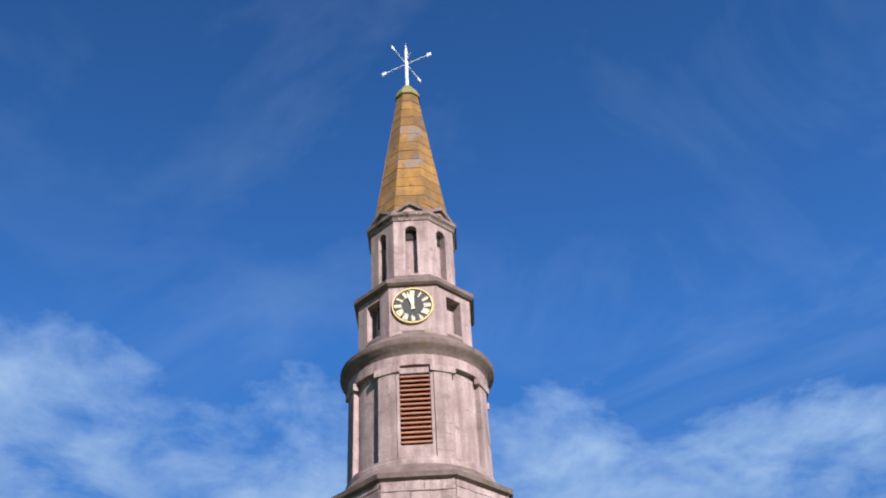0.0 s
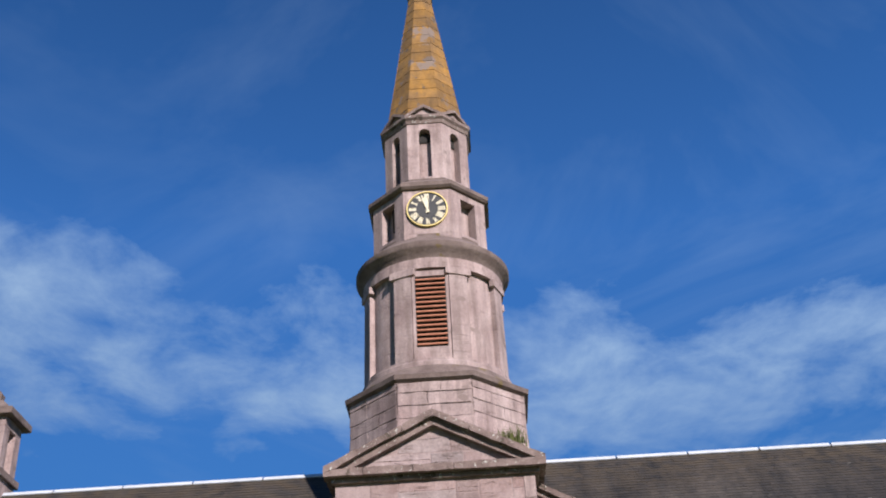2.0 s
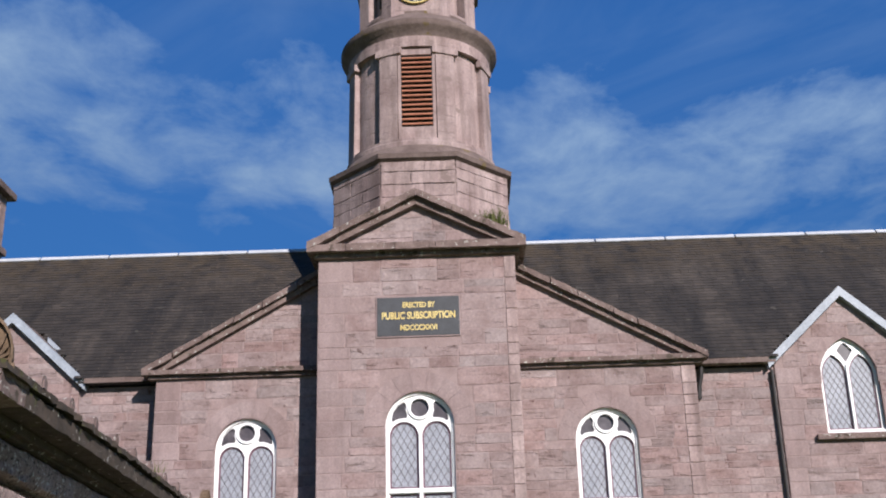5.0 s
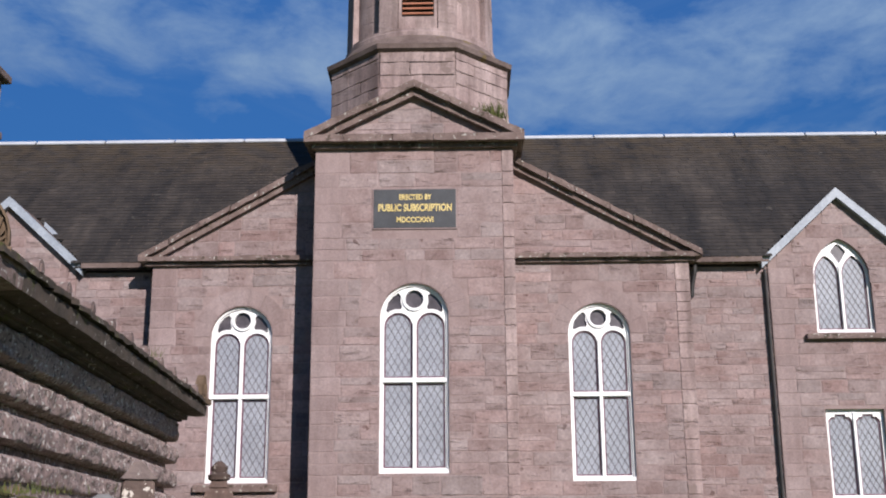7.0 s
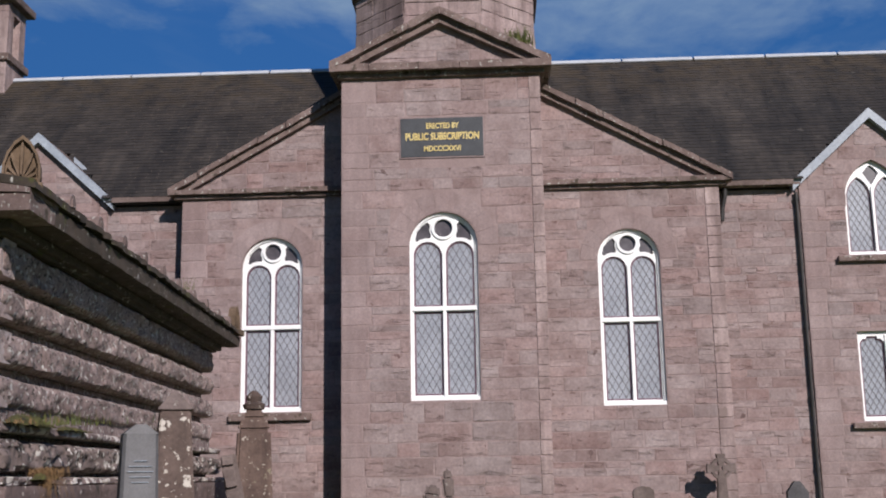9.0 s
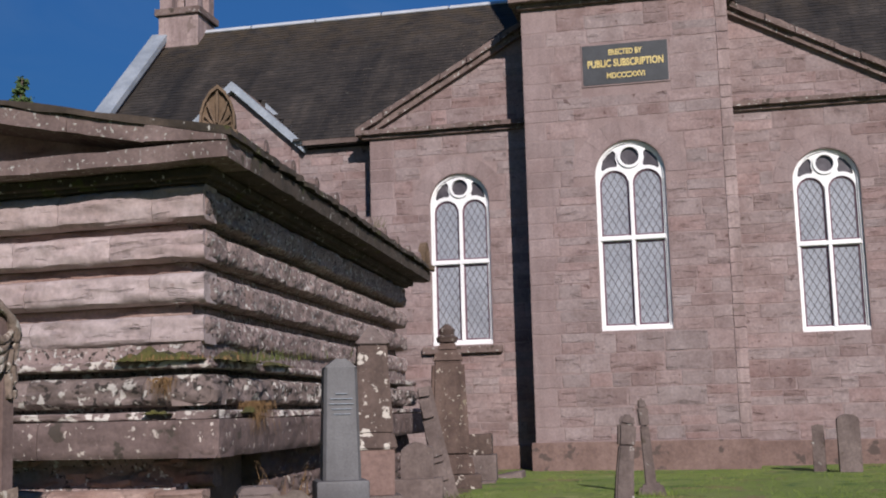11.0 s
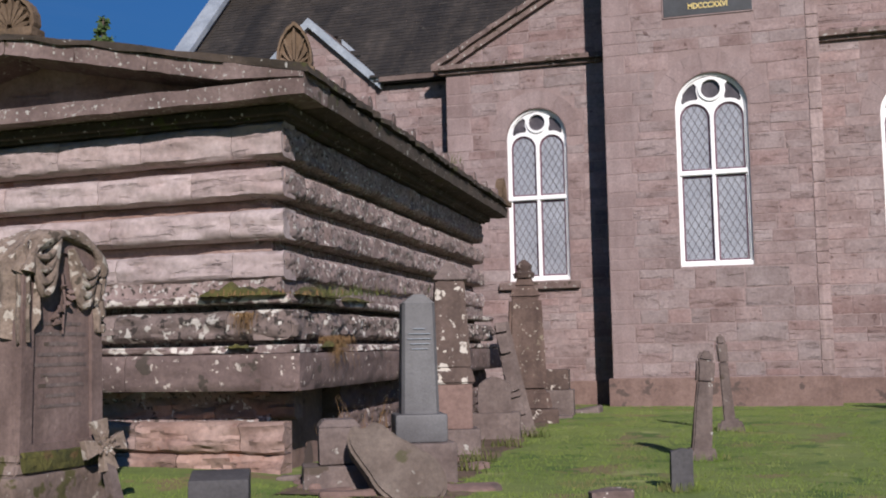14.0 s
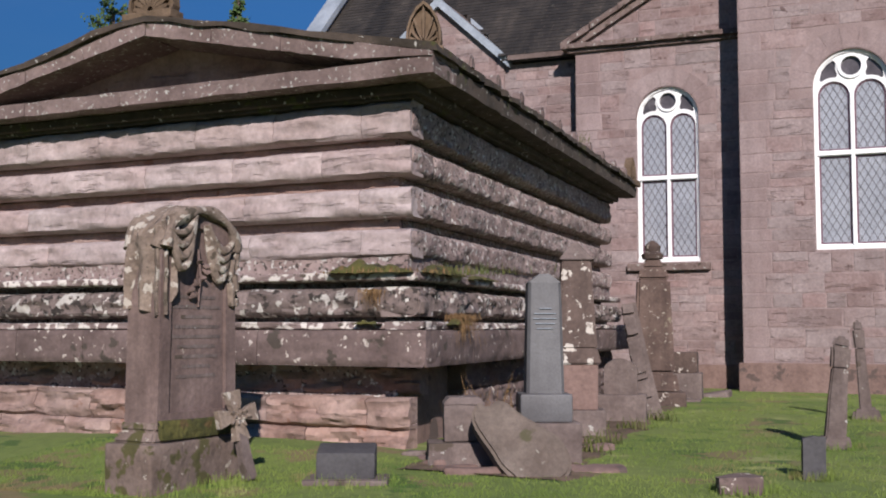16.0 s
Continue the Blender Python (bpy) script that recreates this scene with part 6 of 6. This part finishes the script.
tuft("weed_tuft", (-4.05, 11.4, 0.30), 70, 0.75, 0.5, M_DRY, "dry stalks beside the granite pillar", 0.0, 0.014)
tuft("weed_tuft", on_tomb(0.30, 7.3, 4.50), 50, 0.42, 0.16, M_WEED, "thin weed growing on the tomb roof", 0.0, 0.016)
for p in ((-3.35, 13.0), (-3.45, 15.0), (-3.3, 12.0), (-3.5, 16.6)):
    tuft("weed_tuft", (p[0], p[1], ground_z(*p)), 70, 0.22, 0.35, M_WEED, "low weeds in bare soil", 0.1, 0.02)


def cushion(at, half, rise, depth, along, label):
    """A low irregular mound of moss that fills the angle above a ledge."""
    ob = thing("moss_cushion", at, label, "moss")
    r = random.Random(int(abs(at[0] * 311 + at[1] * 97)))
    bm = bmesh.new()
    rows = []
    for i in range(37):
        u = i / 18 - 1
        hgt = rise * max(0.04, (1 - abs(u) ** 1.6) * (0.75 + 0.5 * noise.noise(Vector((u * 4, at[0], 1)))))
        row = []
        for j in range(9):
            q = math.pi * j / 8
            off = Vector((0, -depth * math.cos(q) * 0.5, hgt * math.sin(q) ** 0.8 - 0.01)) if along == "front" else Vector((depth * math.cos(q) * 0.5, 0, hgt * math.sin(q) ** 0.8 - 0.01))
            off += (Vector((u * half, 0, 0)) if along == "front" else Vector((0, u * half, 0)))
            p = Vector(at) + off
            row.append(bm.verts.new(p + noise.noise_vector(p * 14) * 0.016))
        rows.append(row)
    for a, b in zip(rows, rows[1:]):
        for j in range(8):
            bm.faces.new((a[j], a[j + 1], b[j + 1], b[j]))
    bm.faces.new(rows[0]), bm.faces.new(rows[-1][::-1])
    part("mound", bm, M_MOSS, ob, "", True)


cushion(on_tomb(-0.42, -0.13, 2.21), 0.52, 0.19, 0.24, "front", "brown and green moss mound on the tomb ledge")
cushion(on_tomb(0.13, 0.60, 2.21), 0.66, 0.13, 0.22, "side", "green moss mound on the tomb ledge")
cushion(on_tomb(0.12, 2.10, 2.21), 0.50, 0.06, 0.20, "side", "thin green moss on the tomb ledge")
cushion(on_tomb(0.28, 0.85, 1.66), 0.30, 0.09, 0.14, "side", "green moss mound above the tomb plinth")
cushion(on_tomb(-0.40, -0.27, 1.66), 0.16, 0.06, 0.12, "front", "small moss patch above the tomb plinth")


def tree(x, y, height, crown, conifer, seed):
    """Tapered trunk, limbs, and a crown of many small leaves."""
    r = random.Random(seed)
    z0 = ground_z(x, y) - 0.1
    ob = thing("tree", (x, y, z0), "dark green tree rising behind the tomb" if not conifer else "slim dark green conifer behind the tomb", "tree", "trees behind the tomb")
    bm = bmesh.new()
    tube(bm, [(x + 0.15 * math.sin(k), y + 0.1 * math.cos(k * 1.3), z0 + height * 0.95 * k / 7) for k in range(8)], [0.38 * (1 - 0.12 * k) for k in range(8)])
    part("trunk", bm, M_BARK, ob)
    verts, faces = [], []
    for k in range(46):
        t = 0.28 + 0.72 * (k + r.random()) / 46
        a = k * 2.4 + r.uniform(-0.3, 0.3)
        reach = crown * ((1 - t) ** 0.8 * 1.15 + 0.05 if conifer else (1 - abs(2 * t - 1.15)) ** 0.5 if abs(2 * t - 1.15) < 1 else 0.1) * r.uniform(0.7, 1.1)
        p0 = Vector((x, y, z0 + height * t * 0.95))
        p1 = p0 + Vector((math.cos(a) * reach, math.sin(a) * reach, reach * (0.1 if conifer else 0.45)))
        bm = bmesh.new()
        tube(bm, [p0, p0.lerp(p1, 0.5), p1], [0.07, 0.045, 0.015], 6)
        part("limb", bm, M_BARK, ob)
        for _ in range(90):
            c = p0.lerp(p1, r.uniform(0.25, 1.05)) + Vector((r.gauss(0, 0.22), r.gauss(0, 0.22), r.gauss(0, 0.16))) * (0.5 + reach * 0.25)
            s = r.uniform(0.07, 0.15)
            u = Vector((r.gauss(0, 1), r.gauss(0, 1), r.gauss(0, 1))).normalized()
            v = u.orthogonal().normalized()
            i = len(verts)
            verts.extend((c - u * s, c + v * s * 0.5, c + u * s, c - v * s * 0.5))
            faces.append((i, i + 1, i + 2, i + 3))
    me = bpy.data.meshes.new("crown")
    me.from_pydata([v - Vector((x, y, z0)) for v in verts], [], faces)
    me.materials.append(M_NEEDLE)
    cr = new("crown", me)
    cr.parent = ob
    tagged(cr, "uneven leafy crown")


tree(-35.3, 44.0, 17.7, 2.9, False, 3)
tree(-28.6, 44.5, 17.5, 1.6, True, 5)

# ---- wall stones ----
def block_mesh(name, seed, mat, relief):
    """A unit block, -0.5 to 0.5 wide and high, face at y = 0, a little uneven."""
    r = random.Random(seed)
    bm = bmesh.new()
    xs = (-0.5, -0.475, -0.17, 0.16, 0.475, 0.5)
    zs = (-0.5, -0.44, 0.0, 0.44, 0.5)
    g = []
    for j, z in enumerate(zs):
        row = []
        for i, x in enumerate(xs):
            rim = i in (0, 5) or j in (0, 4)
            y = 0.30 + r.uniform(0, 0.35) if rim else r.uniform(-relief, relief)
            row.append(bm.verts.new((x + (r.uniform(-0.018, 0.010) * (1 if x > 0 else -1) if rim else r.uniform(-0.03, 0.03)), y, z + (r.uniform(-0.07, 0.035) * (1 if z > 0 else -1) if rim else 0))))
        g.append(row)
    for a, b in zip(g, g[1:]):
        for i in range(5):
            bm.faces.new((a[i], a[i + 1], b[i + 1], b[i]))
    edge = [g[0][i] for i in range(6)] + [g[j][5] for j in range(1, 5)] + [g[4][i] for i in range(4, -1, -1)] + [g[j][0] for j in range(3, 0, -1)]
    back = [bm.verts.new((v.co.x, 1.0, v.co.z)) for v in edge]
    for i in range(len(edge)):
        bm.faces.new((edge[i - 1], edge[i], back[i], back[i - 1]))
    bmesh.ops.recalc_face_normals(bm, faces=bm.faces)
    me = bpy.data.meshes.new(name)
    bm.to_mesh(me)
    bm.free()
    me.materials.append(mat)
    return me


BLOCKS = {k: [block_mesh("stone", s, m, rel) for s in range(14)] for k, m, rel in (("rubble", M_STONE, 0.30), ("ashlar", M_DRESSED, 0.15), ("tower", M_TOWER, 0.08))}


def stonework(parent, x0, x1, z0, z1, y, holes=(), style="rubble", rows=(0.20, 0.42), wide=(0.26, 0.85), edge=None, seed=1, turn=None, quoin=(0.0, 0.0), depth=0.017):
    """Lays courses of single stones over a wall's face, clear of the openings. edge(z) gives the limits of a gable."""
    r = random.Random(seed)
    root = ORIGIN[parent.name]
    z = z0
    while z < z1 - 0.05:
        h = r.uniform(*rows)
        if z1 - (z + h) < 0.14:
            h = z1 - z
        spans = [(x0, x1)]
        if edge:
            lo, hi = edge(z + h * 0.75)
            spans = [(max(x0, lo), min(x1, hi))]
        if quoin[1]:
            spans = [(spans[0][0], spans[0][1] - quoin[1])]
            ob = new("stone", r.choice(BLOCKS["tower"]))
            ob.matrix_basis = Matrix.Translation(-root) @ Matrix.Translation((x1 - quoin[1] / 2, y - depth * 1.3, z + h / 2)) @ Matrix.Diagonal((quoin[1] - 0.006, depth * 1.5, h - 0.005, 1))
            ob.parent = parent
        for hx0, hx1, hz0, hz1 in holes:
            if z < hz1 - 0.04 and z + h > hz0 + 0.04:
                spans = [s for a, b in spans for s in ((a, min(b, hx0)), (max(a, hx1), b)) if s[1] - s[0] > 0.05]
        for a, b in spans:
            x = a
            while x < b - 0.02:
                w = r.uniform(*wide) * (0.75 + 0.6 * (h / rows[1]))
                corner = False
                if quoin[0] and x == x0:
                    w, corner = quoin[0] * r.uniform(0.75, 1.3), True
                if b - (x + w) < 0.2:
                    w = b - x
                subs = [(z, h)]
                if not corner and h > 0.28 and r.random() < 0.22 and style == "rubble":
                    c = r.uniform(0.4, 0.6)
                    subs = [(z, h * c), (z + h * c, h * (1 - c))]
                for sz, sh in subs:
                    ob = new("stone", r.choice(BLOCKS["ashlar" if corner and style == "rubble" else style]))
                    m = Matrix.Translation((x + w / 2, y - depth * r.uniform(0.28, 0.62), sz + sh / 2)) @ Matrix.Diagonal((max(0.03, w - 0.009), depth, max(0.03, sh - 0.008), 1))
                    if turn:
                        m = turn @ m
                    ob.matrix_basis = Matrix.Translation(-root) @ m
                    ob.parent = parent
                x += w
        z += h


def arch_holes(cx, z0, zs, w, ring_r, jamb=0.22):
    """The boxes that a window with its jambs and arch stones keeps free."""
    out = [(cx - w / 2 - 0.01, cx + w / 2 + 0.01, z0, zs)]
    n = 7
    for k in range(n):
        a, b = zs + ring_r * k / n, zs + ring_r * (k + 1) / n
        hw = math.sqrt(max(0.0, ring_r ** 2 - (a - zs) ** 2))
        out.append((cx - hw, cx + hw, a, b))
    return out


stonework(tower_wall, TL, TR, 0.90, 10.64, YT, arch_holes(WC["cx"], WC["z0"], WC["zs"], WC["w"], 1.24) + [(-2.02, -0.07, 8.71, 9.76)], rows=(0.24, 0.46), wide=(0.30, 0.90), seed=4, quoin=(0.62, 0.26))
stonework(tympanum, CL, CR, CZ + 0.30, AP - 0.2, YT + 0.02, rows=(0.34, 0.44), wide=(0.5, 1.1), seed=8, edge=lambda z: (AX - (AP - 0.14 - z) * 1.55, AX + (AP - 0.14 - z) * 1.55))
for side, x0, x1, seed in (("left", -7.30, TL, 21), ("right", TR, 5.36, 23)):
    wz = WINDOWS[side]
    sill = [(wz["cx"] - 0.96, wz["cx"] + 0.96, 2.92, 3.13)] if side == "left" else []
    stonework(wz["wall"], x0, x1, 0.80, WZ - 0.03, YW, arch_holes(wz["cx"], wz["z0"], wz["zs"], wz["w"], 1.13) + sill, seed=seed, quoin=(0.5 if side == "left" else 0, 0.0 if side == "left" else 0.34))
    stonework(wz["gable"], x0, x1, WZ + 0.18, 10.6, YW + 0.02, seed=seed + 1, edge=(lambda z: (AX - (GAP - 0.14 - z) * 1.80, 99)) if side == "left" else (lambda z: (-99, AX + (GAP - 0.14 - z) * 1.80)))
for side, bx in (("right", 9.10), ("left", -11.05)):
    holes = [(bx - 0.70, bx + 0.70, 6.39, 7.75), (bx - 0.66, bx + 0.66, 7.75, 8.25), (bx - 0.45, bx + 0.45, 8.25, 8.60), (bx - 0.2, bx + 0.2, 8.60, 8.86), (bx - 0.70, bx + 0.70, 2.53, 4.78)]
    low = 0.3 if side == "right" else 4.0
    stonework(BAYS[side], bx - 1.74, bx + 1.74, low, 9.8, YN - 0.05, holes, seed=31 if side == "right" else 33, rows=(0.26, 0.42), wide=(0.4, 1.0), edge=lambda z, bx=bx: (bx - min(1.74, (9.85 - z) * 1.07), bx + min(1.74, (9.85 - z) * 1.07)), quoin=(0.5, 0))
    d = WINDOWS[side + "_near"]
    stonework(d["wall"], d["x0"], d["x1"], 0.3 if side == "right" else 3.5, EZ - 0.14, YN, seed=41 if side == "right" else 43, rows=(0.14, 0.30), wide=(0.22, 0.7))
# octagon faces in large smooth blocks
FW = 2.20 * math.tan(radians(22.5))
for i in (0, 1, 7):
    stonework(octagon, -FW, FW, 11.3, 13.30, -2.225, style="tower", rows=(0.30, 0.42), wide=(0.5, 0.95), seed=50 + i, turn=pose(SX, SY, 0, 0, 0, i * 45), depth=0.014)
